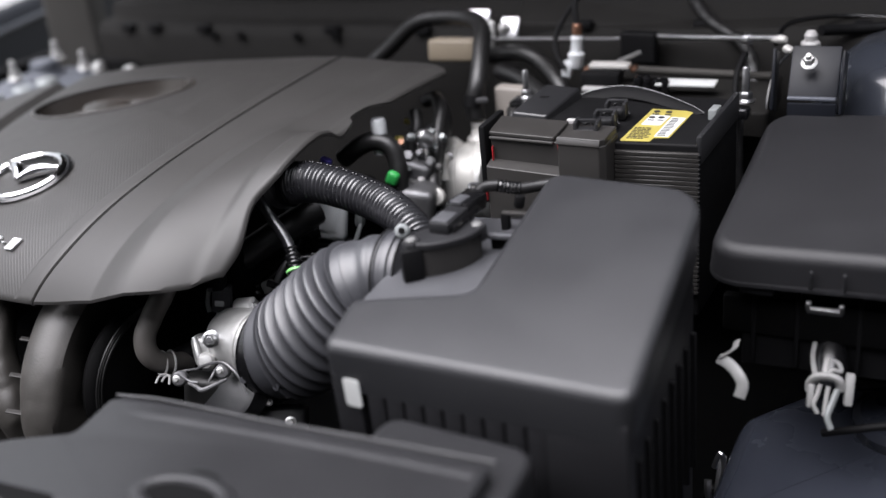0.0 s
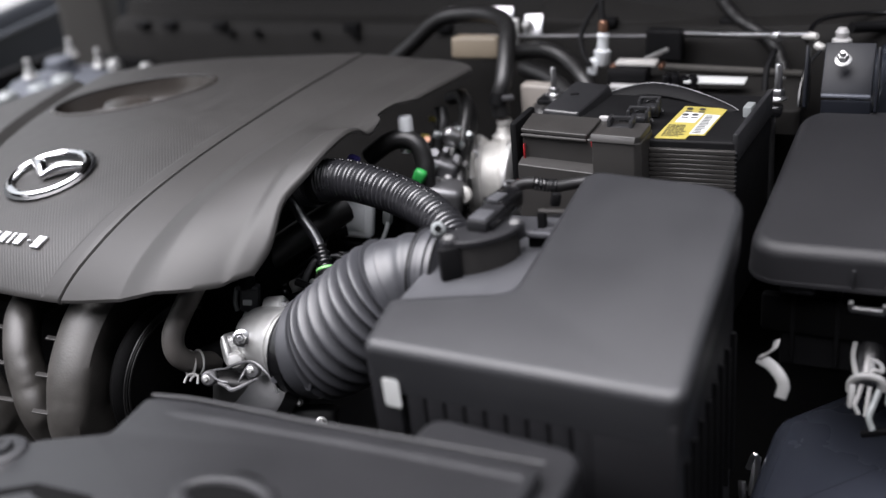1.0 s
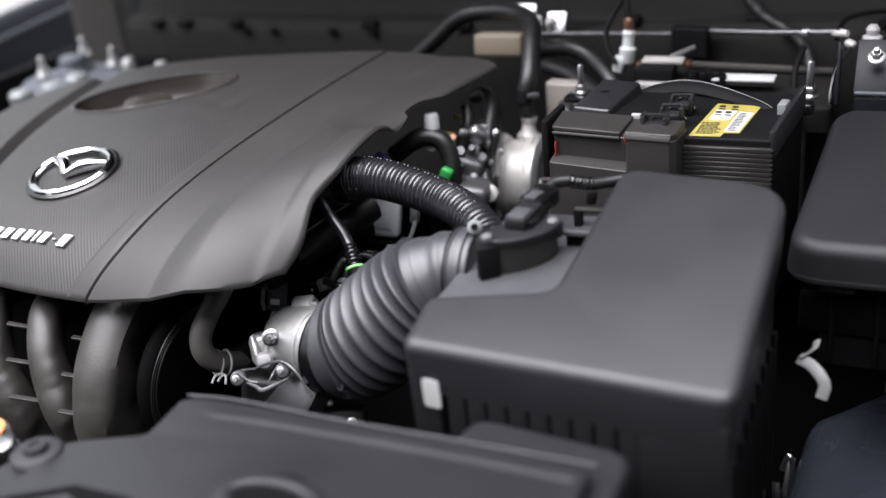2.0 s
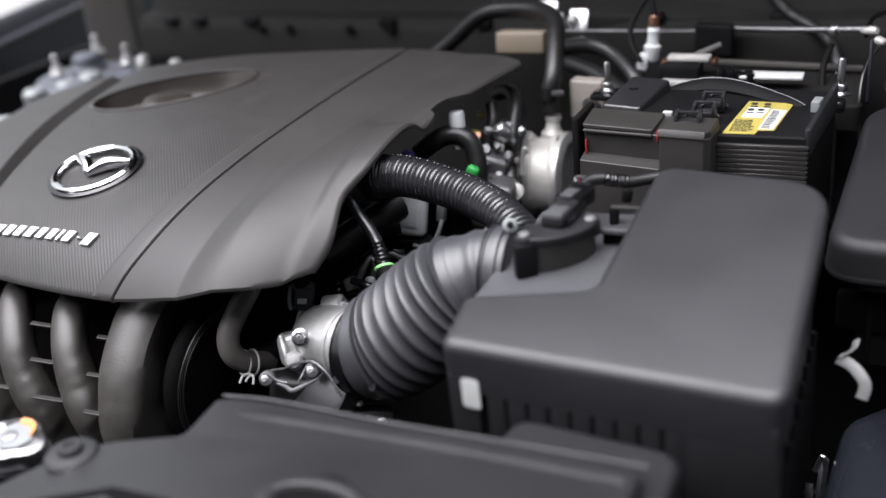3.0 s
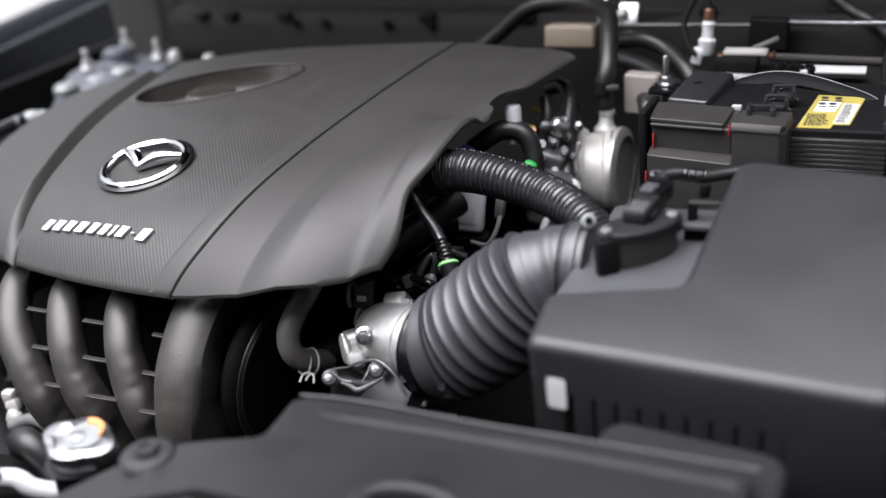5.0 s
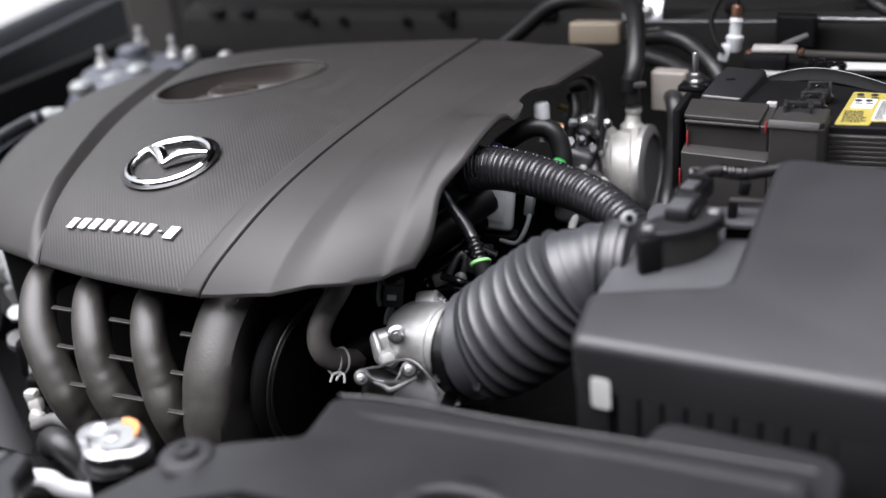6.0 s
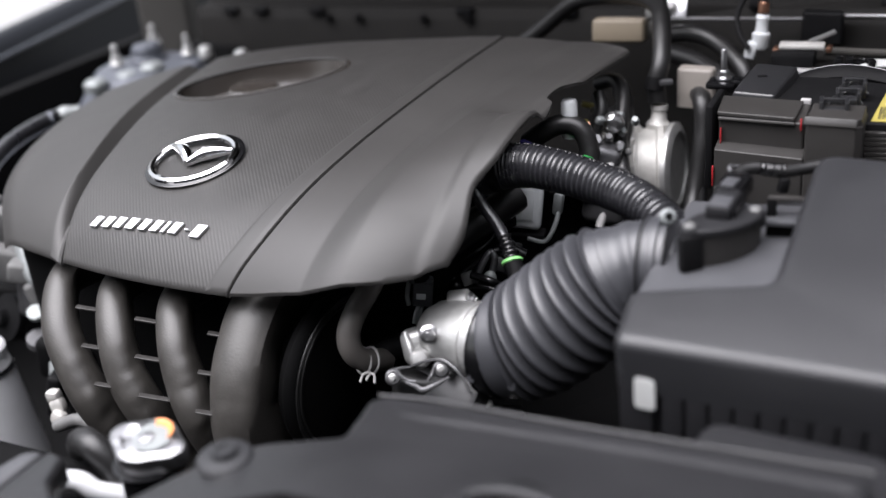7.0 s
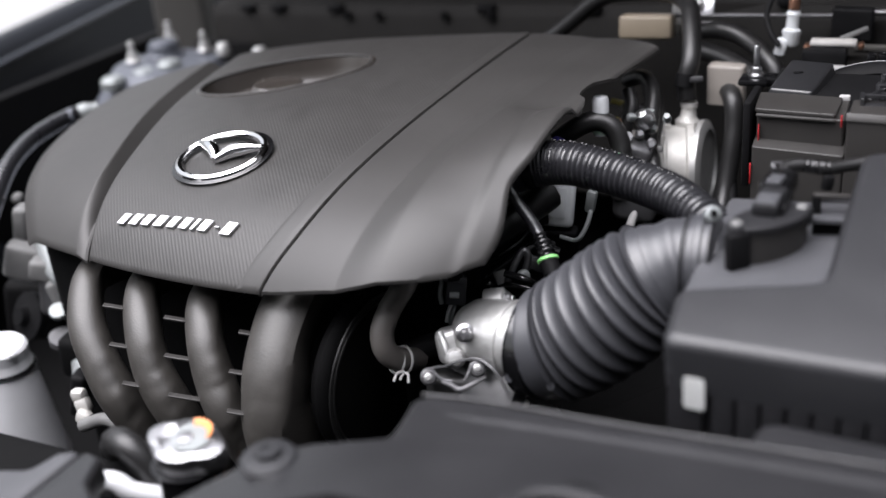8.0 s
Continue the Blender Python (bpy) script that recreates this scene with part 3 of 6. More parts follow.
TB = Vector((-0.600, 0.763, 0.780))
part("barrel", turned([(0.0415, 0.0), (0.0415, 0.010), (0.0365, 0.0135), (0.0352, 0.045), (0.0342, 0.060), (0.0305, 0.076), (0.023, 0.088), (0.012, 0.096), (0.001, 0.098)], TB, AXIS, 48), CAST, throttle)


part("lug", box((-0.6899, 0.7626, 0.7659), (0.032, 0.024, 0.036), 0.009, (SEEN[0], SEEN[1] - 14, SEEN[2]), None, 4), CAST, throttle)
part("lug_rib", tube([(-0.6981, 0.7539, 0.7832), (-0.6903, 0.7456, 0.7742), (-0.6836, 0.7397, 0.7601)], 0.0030, 12, 6), CAST, throttle)
part("barrel_web", tube([(-0.6697, 0.7662, 0.7697), (-0.6580, 0.7671, 0.7724), (-0.6472, 0.7629, 0.7679), (-0.6388, 0.7552, 0.7601)], 0.0028, 12, 6), CAST, throttle)
part("boss", turned([(0.010, -0.012), (0.010, 0.002), (0.007, 0.005), (0.003, 0.0055)], (-0.6793, 0.7440, 0.7633), (0.35, -0.8, 0.45), 18), CAST, throttle)
part("web", box((-0.6871, 0.7706, 0.7700), (0.034, 0.030, 0.022), 0.009, SEEN, None, 3), CAST, throttle)
part("ear", turned([(0.0105, -0.012), (0.0115, -0.010), (0.0115, 0.007), (0.009, 0.009)], (-0.6550, 0.7955, 0.8030), (0.9, 0.2, 0.1), 20), CAST, throttle)
part("ear_web", box((-0.6600, 0.7925, 0.7935), (0.020, 0.020, 0.028), 0.006, (SEEN[0], SEEN[1] + 14, SEEN[2]), None, 3), CAST, throttle)
hex_bolt(throttle, (-0.6478, 0.7965, 0.8060), (0.85, -0.3, 0.2), 0.0095, STEEL, 0.012)
part("band_tab", box((-0.6400, 0.7920, 0.7990), (0.010, 0.012, 0.016), 0.002, (-20, 0, 20)), MATT, throttle)
part("barrel_ring", turned([(0.0345, 0.026), (0.0378, 0.027), (0.0378, 0.031), (0.0345, 0.032)], TB, AXIS, 48), CAST, throttle)
part("neck_flange", turned([(0.038, 0.0), (0.0445, 0.001), (0.0445, 0.006), (0.039, 0.008)], TB - AXIS * 0.002, AXIS, 48), CAST, throttle)
hex_bolt(throttle, (-0.6670, 0.7446, 0.7922), (0.42, -0.80, 0.42), 0.0115, STEEL, 0.0105)
actuator = part("actuator_cover", box((-0.6799, 0.7528, 0.7196), (0.070, 0.036, 0.044), 0.010, (-8, 9, 24), None, 4), RING_PLASTIC, throttle, "dark moulded actuator cover")
part("actuator_shoulder", turned([(0.040, -0.012), (0.042, -0.010), (0.042, 0.010), (0.036, 0.014)], (-0.6543, 0.7519, 0.7317), (-0.25, -0.72, 0.62), 36), PLASTIC, throttle)
part("cover_rim", tube([(-0.6840, 0.7329, 0.7602), (-0.6695, 0.7348, 0.7673), (-0.6526, 0.7366, 0.7711), (-0.6386, 0.7338, 0.7666), (-0.6282, 0.7316, 0.7564), (-0.6209, 0.7270, 0.7452)], 0.0016, 8, 10), CAST_DARK, actuator, "bare cast rim")
part("cover_ridge", tube([(-0.7003, 0.7234, 0.7592), (-0.6910, 0.7290, 0.7600), (-0.6791, 0.7352, 0.7598)], 0.0013, 8, 8), CAST_DARK, actuator)
part("cover_ridge", tube([(-0.6863, 0.7094, 0.7665), (-0.6769, 0.7102, 0.7604), (-0.6691, 0.7129, 0.7583)], 0.0013, 8, 8), CAST_DARK, actuator)
part("cover_ridge", tube([(-0.6775, 0.7087, 0.7587), (-0.6664, 0.7070, 0.7575), (-0.6569, 0.7046, 0.7566), (-0.6468, 0.7121, 0.7599), (-0.6392, 0.7236, 0.7617)], lambda s: 0.0012 + 0.0014 * math.sin(math.pi * s), 8, 10), CAST_DARK, actuator)
part("cover_ridge", tube([(-0.6577, 0.7302, 0.7653), (-0.6568, 0.7223, 0.7628), (-0.6587, 0.7179, 0.7578)], 0.0013, 8, 8), CAST_DARK, actuator)
part("cover_lug", turned([(0.008, -0.012), (0.008, -0.002), (0.006, 0.0)], (-0.6931, 0.7131, 0.7580), (0.42, -0.80, 0.42), 16), CAST_DARK, actuator)
part("cover_lug", turned([(0.008, -0.012), (0.008, -0.002), (0.006, 0.0)], (-0.6512, 0.7319, 0.7631), (0.42, -0.80, 0.42), 16), CAST_DARK, actuator)
hex_bolt(throttle, (-0.6903, 0.7069, 0.7623), (0.42, -0.80, 0.42), 0.0048, CAST)
hex_bolt(throttle, (-0.6484, 0.7263, 0.7682), (0.42, -0.80, 0.42), 0.0048, CAST)
hex_bolt(throttle, (-0.6132, 0.7495, 0.7220), (0.42, -0.80, 0.42), 0.0055, CAST)
hex_bolt(throttle, (-0.5853, 0.7436, 0.7071), (0.42, -0.80, 0.42), 0.0075, CAST)
part("drain_block", box((-0.6129, 0.7691, 0.6881), (0.05, 0.03, 0.03), 0.006, SEEN, None, 3), PLASTIC, throttle)
part("inlet_pipe", tube([(-0.7553, 0.7740, 0.7323), (-0.7419, 0.7907, 0.7357), (-0.7182, 0.7967, 0.7449)], 0.0125, 16, 6), MATT, throttle)

# ---- ribbed intake duct between throttle and filter box
duct = thing("intake_bellows", "grey-black ribbed rubber intake bellows", "intake duct", (-0.54, 0.77, 0.76))
DUCT = [(-0.606, 0.766, 0.779), (-0.593, 0.765, 0.783), (-0.565, 0.766, 0.797), (-0.520, 0.766, 0.837), (-0.492, 0.772, 0.863), (-0.468, 0.778, 0.874), (-0.450, 0.780, 0.875)]


def bellows_radius(s):
    base = through_knots(((0.0, 0.046), (0.09, 0.0465), (0.12, 0.0515), (0.2, 0.0525), (0.45, 0.0535), (0.62, 0.049), (0.75, 0.041), (1.0, 0.040)), s)
    if 0.245 < s < 0.665:
        base += 0.0086 * (1.6 * abs(math.cos(math.pi * (s - 0.245) / 0.0465)) - 1.1)
    elif 0.7 < s < 0.9:
        base += 0.0009 * math.cos(2 * math.pi * (s - 0.7) / 0.10)
    return base


part("bellows", tube(DUCT, bellows_radius, 44, 44), BELLOWS, duct)
part("cuff_band", turned([(0.047, -0.014), (0.0505, -0.013), (0.0505, -0.001), (0.049, 0.0), (0.049, 0.003), (0.0505, 0.004), (0.047, 0.006)], (-0.603, 0.7655, 0.780), AXIS, 40), GLOSSY, duct)
part("clamp_band", turned([(0.0405, -0.013), (0.043, -0.012), (0.043, -0.009), (0.0412, -0.008), (0.0412, -0.003), (0.0436, -0.002), (0.0436, 0.003), (0.0412, 0.004), (0.0412, 0.008), (0.043, 0.009), (0.043, 0.012), (0.0405, 0.013)], (-0.455, 0.780, 0.875), (1, 0.05, 0.03), 40), BELLOWS, duct)
for way in (-0.011, 0.011):
    part("clamp_groove", turned([(0.0425, -0.0012), (0.0438, -0.0008), (0.0438, 0.0008), (0.0425, 0.0012)], (-0.455 + way, 0.780 + 0.05 * way, 0.875 + 0.03 * way), (1, 0.05, 0.03), 40), MATT, duct)
bm = turned([(0.006, -0.006), (0.0070, -0.004), (0.0070, 0.004), (0.005, 0.006)], (-0.447, 0.779, 0.9215), (0.33, -0.8, 0.5), 20)
turned([(0.0035, 0.004), (0.0035, 0.0075)], (-0.447, 0.779, 0.9215), (0.33, -0.8, 0.5), 6, bm)
clamp_screw = part("clamp_screw", bm, VALVE, duct, "bright clamp screw")
# dark disc on the head paints the shade of its socket
part("screw_recess_shade", turned([(0.0032, 0.0074), (0.0032, 0.0079), (0.0001, 0.0079)], (-0.447, 0.779, 0.9215), (0.33, -0.8, 0.5), 12), DARK, clamp_screw)
for x, y, z in ((-0.614, 0.720, 0.768), (-0.572, 0.716, 0.770)):
    part("mould_nub", turned([(0.004, 0), (0.0035, 0.003)], (x, y, z), (0, -1, 0.2), 12), BELLOWS, duct)

# ---- small corrugated breather hose
breather = thing("breather_hose", "shiny black corrugated breather hose", "hose", (-0.56, 0.89, 0.87))
LINE = [(-0.672, 0.905, 0.894), (-0.648, 0.904, 0.9020), (-0.617, 0.903, 0.9060), (-0.574, 0.895, 0.9040), (-0.530, 0.881, 0.8995), (-0.493, 0.860, 0.896), (-0.458, 0.835, 0.884), (-0.44, 0.82, 0.865)]
corrugated = part("hose", tube(LINE, lambda s: 0.0226 - 0.0056 * s + 0.0013 * math.cos(2 * math.pi * s * 52), 26, 64), CORRUGATED, breather)
part("cuff", turned([(0.0230, -0.005), (0.0250, -0.004), (0.0250, 0.004), (0.0230, 0.005)], (-0.652, 0.904, 0.901), (1, 0.0, 0.06), 28), MATT, breather)
for k in range(30):
    p = curve_points(LINE, 10)[12 + int(k / 29 * 45)]
    part("seam_bead", box((p.x, p.y + 0.004, p.z + 0.0226 - 0.0050 * k / 29), (0.0032, 0.003, 0.0022), 0.0006, (0, 0, 0), None, 1), GLOSSY, corrugated)

# ---- air filter box
airbox = thing("air_filter_box", "black plastic air filter box with a small white sticker", "air filter box", (-0.31, 0.75, 0.60))


def lid_height(x, y):
    return 0.887 + 0.04 * (x + 0.45) + 0.21 * (y - 0.63)


LID = fillet([(-0.451, 0.630), (-0.183, 0.613), (-0.190, 0.872), (-0.343, 0.892), (-0.350, 0.712), (-0.454, 0.690)], [0.012, 0.016, 0.046, 0.020, 0.016, 0.012])
box_lid = part("lid", slab(LID, lid_height, 0.044, 0.0085, -0.0018, steps=8), LID_PLASTIC, airbox)
SHELF = fillet([(-0.452, 0.672), (-0.34, 0.690), (-0.335, 0.872), (-0.452, 0.872)], 0.008)
# lighter than the lid, putting the light on the shelf into the colour
part("shelf", slab(SHELF, lambda x, y: lid_height(x, 0.70) - 0.010 + 0.045 * max(0, y - 0.70), 0.06, 0.006, 0.002), OUTLET, airbox)
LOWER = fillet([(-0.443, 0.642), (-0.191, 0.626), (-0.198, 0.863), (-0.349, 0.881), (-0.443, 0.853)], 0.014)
# case and front ribs darker than the lid, with low shade in the colour
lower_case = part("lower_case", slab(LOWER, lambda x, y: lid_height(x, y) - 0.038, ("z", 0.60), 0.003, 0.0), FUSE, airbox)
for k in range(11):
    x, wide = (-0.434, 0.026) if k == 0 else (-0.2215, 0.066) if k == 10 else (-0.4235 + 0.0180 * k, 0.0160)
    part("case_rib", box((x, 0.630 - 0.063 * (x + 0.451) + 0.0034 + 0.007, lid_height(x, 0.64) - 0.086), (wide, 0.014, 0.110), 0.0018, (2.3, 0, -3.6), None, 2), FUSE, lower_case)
for k in range(8):
    y = 0.645 + 0.028 * k
    part("case_rib", box((-0.190 - 0.026 * (y - 0.62), y, 0.745), (0.008, 0.004, 0.15), 0.0012, (0, 0, 0), None, 1), MATT, lower_case)
# same lighter grey paints the light on the outlet's upper face
part("outlet", turned([(0.037, -0.004), (0.037, 0.006), (0.029, 0.012), (0.029, 0.13)], (-0.445, 0.781, 0.864), (1, 0.02, 0.02), 36), OUTLET, airbox)
sticker = part("sticker", slab(fillet([(-0.008, -0.0138), (0.008, -0.0138), (0.008, 0.0138), (-0.008, 0.0138)], 0.004), 0, 0.0006, 0.0002), PAPER, airbox, "small white rounded sticker")
sticker.matrix_basis = Matrix.Translation((-0.4265, 0.6284, 0.8445)) @ Matrix.Rotation(radians(-3.6), 4, "Z") @ Matrix.Rotation(radians(92.4), 4, "X")

# ---- airflow sensor on the box outlet
maf = thing("airflow_sensor", "black plastic airflow sensor with screws and a wired plug", "sensor", (-0.41, 0.79, 0.89))
SEAT = [Vector((-0.400 + 0.036 * math.cos(t) * 0.68 - 0.0195 * math.sin(t) * 0.735, 0.772 + 0.036 * math.cos(t) * 0.735 + 0.0195 * math.sin(t) * 0.68)) for t in (2 * math.pi * k / 36 for k in range(36))]
part("flange", slab(SEAT, 0.929, 0.005, 0.002), FUSE, maf)
part("seat_wall", slab(inset(SEAT, 0.0025), 0.925, 0.033, 0.001), BOX_PLASTIC, maf)
part("leg", box((-0.4190, 0.7405, 0.9095), (0.019, 0.010, 0.030), 0.002, (-4, 0, 40)), MATT, maf)
part("leg", box((-0.3770, 0.7905, 0.913), (0.006, 0.007, 0.030), 0.002, (0, 0, 40)), BOX_PLASTIC, maf)
for at in ((-0.4214, 0.7472, 0.927), (-0.3785, 0.7943, 0.9255)):
    part("boss", turned([(0.0085, -0.010), (0.0085, 0.001), (0.007, 0.003)], at, (0, -0.15, 1), 18), FUSE, maf)
    part("screw", turned([(0.0046, 0.002), (0.0046, 0.0045), (0.003, 0.0055)], at, (0, -0.2, 1), 14), DULL, maf)
maf_head = part("head", box((-0.4030, 0.788, 0.9335), (0.021, 0.042, 0.012), 0.003, (0, 0, -3)), FUSE, maf)
part("head_panel", box((-0.4035, 0.780, 0.9395), (0.0165, 0.022, 0.0025), 0.0008, (0, 0, -3)), OUTLET, maf_head)
part("head_rib", box((-0.3905, 0.792, 0.9310), (0.003, 0.040, 0.010), 0.001, (0, 0, -3)), GLOSSY, maf_head)
plug_m = part("plug", box((-0.4025, 0.826, 0.9325), (0.024, 0.040, 0.017), 0.004, (-3, 0, -6)), GLOSSY, maf)
part("plug_tab", box((-0.4035, 0.816, 0.9415), (0.012, 0.020, 0.004), 0.0012, (-3, 0, -6)), OUTLET, plug_m)
part("plug_collar", box((-0.4040, 0.848, 0.9315), (0.020, 0.008, 0.015), 0.003, (-3, 0, -6)), MATT, plug_m)
part("plug_wire", tube([(-0.4090, 0.851, 0.935), (-0.4130, 0.860, 0.938), (-0.405, 0.867, 0.936)], 0.0020, 8, 6), CAST_DARK, plug_m)
maf_lead = part("lead", tube([(-0.4045, 0.851, 0.931), (-0.4020, 0.863, 0.9345), (-0.3890, 0.8715, 0.9345), (-0.3720, 0.8770, 0.9305), (-0.3560, 0.8880, 0.930), (-0.3330, 0.902, 0.931)], 0.0056, 10, 6), RUBBER, maf)
part("lead_tape", tube([(-0.3900, 0.871, 0.9345), (-0.3790, 0.875, 0.932), (-0.3690, 0.879, 0.9305)], lambda s: 0.0062 + 0.0007 * math.cos(60 * s), 10, 8), GLOSSY, maf_lead)
part("lead_clip", box((-0.3685, 0.872, 0.9195), (0.010, 0.008, 0.014), 0.003, (0, 10, 30)), MATT, maf_lead)
holder = thing("lead_holder", "black plastic cable holder bridging the filter box corner", "holder", (-0.36, 0.83, 0.89))
part("bridge", box((-0.3620, 0.849, 0.9175), (0.030, 0.007, 0.003), 0.001, (0, 0, 6)), BOX_PLASTIC, holder)
part("arm", box((-0.3740, 0.849, 0.905), (0.008, 0.010, 0.026), 0.002, (0, 0, 6)), MATT, holder)
part("foot", box((-0.3595, 0.8035, 0.9150), (0.026, 0.007, 0.005), 0.0015, (0, 0, 6)), OUTLET, holder)
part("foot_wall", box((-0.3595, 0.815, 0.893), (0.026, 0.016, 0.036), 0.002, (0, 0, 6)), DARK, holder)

# ---- battery with its insulating box, clamp bar and labels
battery = thing("battery", "black car battery in a plastic box with a yellow label", "battery", (-0.34, 1.08, 0.75))
case = part("case", slab(fillet([(-0.316, 1.008), (-0.229, 1.013), (-0.221, 1.165), (-0.455, 1.165), (-0.455, 1.02), (-0.330, 1.02)], 0.004), 0.934, ("z", 0.74), 0.003), MATT, battery)
for k in range(32):
    part("case_rib", box((-0.272, 1.0075, 0.924 - 0.0050 * k), (0.086, 0.005, 0.0044), 0.0006, (0, 0, 3.3), None, 1), BOX_PLASTIC, case)
    part("end_bead", box((-0.230, 1.0105, 0.924 - 0.0050 * k), (0.004, 0.005, 0.0020), 0.0008, (0, 0, 3), None, 1), PLASTIC, case)
panel = part("box_panel", slab(fillet([(-0.453, 1.004), (-0.370, 0.998), (-0.370, 1.045), (-0.456, 1.050)], 0.003), lambda x, y: 0.9330 + 0.10 * (y - 1.0), ("z", 0.76), 0.0015), BOX_PLASTIC, battery)
part("box_lid", slab(fillet([(-0.455, 1.0045), (-0.3785, 0.9985), (-0.377, 1.045), (-0.458, 1.050)], 0.003), lambda x, y: 0.9380 + 0.06 * (y - 1.0), 0.0035, 0.0012), BOX_PLASTIC, panel)
part("box_ledge", box((-0.4155, 0.9992, 0.9325), (0.075, 0.005, 0.0032), 0.0010, (-20, 0, -4)), BOX_PLASTIC, panel)
part("box_step", slab(fillet([(-0.454, 0.988), (-0.367, 0.981), (-0.367, 1.01), (-0.454, 1.02)], 0.003), lambda x, y: 0.9035 + 0.22 * (y - 0.985), ("z", 0.76), 0.0012), BOX_PLASTIC, battery)
COLUMN = fillet([(-0.366, 0.9745), (-0.321, 0.9715), (-0.315, 0.978), (-0.315, 1.02), (-0.366, 1.02)], 0.003)
column = part("box_column", slab(COLUMN, 0.9410, ("z", 0.76), 0.0015), BOX_PLASTIC, battery)
part("column_cap", slab(inset(COLUMN, 0.0012), 0.9475, 0.0065, 0.0012), BOX_PLASTIC, column)
part("column_bevel", box((-0.3435, 0.9742, 0.9440), (0.047, 0.0022, 0.0080), 0.0008, (-28, 0, -3.5)), BOX_PLASTIC, column)
for at, size in (((-0.3725, 0.9960, 0.9325), (0.0014, 0.004, 0.012)), ((-0.4500, 1.001, 0.912), (0.0012, 0.004, 0.022)), ((-0.4545, 0.987, 0.876), (0.0014, 0.003, 0.022))):
    part("red_edge", box(at, size, 0.0005, (0, 0, 0), None, 1), RED, battery, "red seam edge")
part("side_flange", box((-0.462, 1.03, 0.90), (0.008, 0.06, 0.09), 0.003), MATT, battery)
terminal = part("terminal_cover", slab(fillet([(-0.452, 1.064), (-0.408, 1.058), (-0.398, 1.148), (-0.444, 1.156)], 0.005), lambda x, y: 0.9405 + 0.05 * (y - 1.06), 0.014, 0.003, 0.003), PLASTIC, battery)
part("cover_mark", box((-0.430, 1.112, 0.9440), (0.010, 0.004, 0.001), 0.0004, (3, 0, 20), None, 1), MATT, terminal)
part("end_plate", box((-0.226, 1.088, 0.928), (0.006, 0.15, 0.03), 0.002, (0, 0, -3)), PLASTIC, battery)
part("end_tab", box((-0.233, 1.100, 0.934), (0.009, 0.020, 0.022), 0.0015, (0, 0, -5)), VALVE, battery)
part("clip", box((-0.376, 1.050, 0.938), (0.010, 0.007, 0.006), 0.001), WHITE, battery)

for x, y, s in ((-0.345, 1.010, 1.15), (-0.336, 1.044, 1.0), (-0.334, 1.078, 1.0)):
    bm = bmesh.new()
    for dx in (-0.010, 0.010):
        box((x + dx * s, y, 0.947), (0.0035 * s, 0.018 * s, 0.014 * s), 0.001, (0, 0, 6), bm)
    box((x, y + 0.005, 0.953), (0.022 * s, 0.004, 0.004), 0.001, (0, 0, 6), bm)
    box((x, y - 0.004, 0.944), (0.018 * s, 0.014, 0.008), 0.002, (0, 0, 6), bm)
    tube([(x - 0.012 * s, y + 0.004, 0.938), (x, y + 0.010, 0.950), (x + 0.013 * s, y + 0.006, 0.938)], 0.0016, 8, 6, bm)
    box((x - 0.002, y + 0.001, 0.9405), (0.026 * s, 0.020, 0.010), 0.002, (0, 0, 6), bm)
    part("latch", bm, PLASTIC, battery)

label = part("label_sheet", slab(fillet([(-0.311, 1.010), (-0.280, 1.0125), (-0.2785, 1.024), (-0.2635, 1.026), (-0.2575, 1.112), (-0.304, 1.114)], 0.0015, 3), 0.9352, 0.0006, 0.0002), YELLOW, battery, "yellow warning label")
part("label_field", slab(fillet([(-0.2795, 1.027), (-0.2650, 1.028), (-0.2605, 1.088), (-0.2765, 1.089)], 0.001, 2), 0.9356, 0.0004, 0.0001), PAPER, label)
part("label_field", slab(fillet([(-0.3025, 1.060), (-0.2815, 1.061), (-0.2785, 1.092), (-0.3000, 1.093)], 0.001, 2), 0.9356, 0.0004, 0.0001), PAPER, label)
bm = bmesh.new()
rng = random.Random(4)
for k in range(8):
    y = 1.018 + 0.0046 * k
    x = -0.306
    while x < -0.288:
        w = rng.uniform(0.002, 0.006)
        box((x + w / 2, y + 0.04 * (x + 0.306), 0.9356), (w, 0.0019, 0.0003), 0, (0, 0, 2), bm)
        x += w + 0.0009
for k in range(12):
    y = 1.030 + 0.0048 * k
    w = rng.uniform(0.006, 0.010)
    box((-0.2775 + w / 2 + 0.06 * (y - 1.03), y, 0.9360), (w, 0.0015, 0.0003), 0, (0, 0, 2), bm)
part("print_bars", bm, INK, label)
bm = bmesh.new()
for x, y in ((-0.2965, 1.084), (-0.2865, 1.085), (-0.2965, 1.104), (-0.2830, 1.104)):
    turned([(0.0036, 0), (0.0036, 0.0003), (0.0001, 0.0003)], (x, y, 0.9357), (0, 0, 1), 14, bm)
    box((x + 0.001, y - 0.009, 0.9359), (0.007, 0.0025, 0.0003), 0, (0, 0, 2), bm)
part("print_signs", bm, INK, label)
STRAP = curve_points([(-0.4003, 1.1500, 0.9353), (-0.3788, 1.1600, 0.9407), (-0.3512, 1.1600, 0.9452), (-0.3196, 1.1500, 0.9455), (-0.2855, 1.1350, 0.9415), (-0.2571, 1.1150, 0.9387), (-0.2452, 1.1050, 0.9360)], 5)


def strap_face(u, v):
    k = min(int(u * (len(STRAP) - 1)), len(STRAP) - 2)
    p = STRAP[k].lerp(STRAP[k + 1], u * (len(STRAP) - 1) - k)
    wide = 0.016 * (1 - u ** 4)
    return p + Vector((-0.1 * wide * v, -wide * v, -0.55 * wide * v + 0.12 * wide * math.sin(math.pi * v)))


part("strap", sheet(30, 6, strap_face, 0.0012), MATT, battery, "flat black strap bowed over the battery")
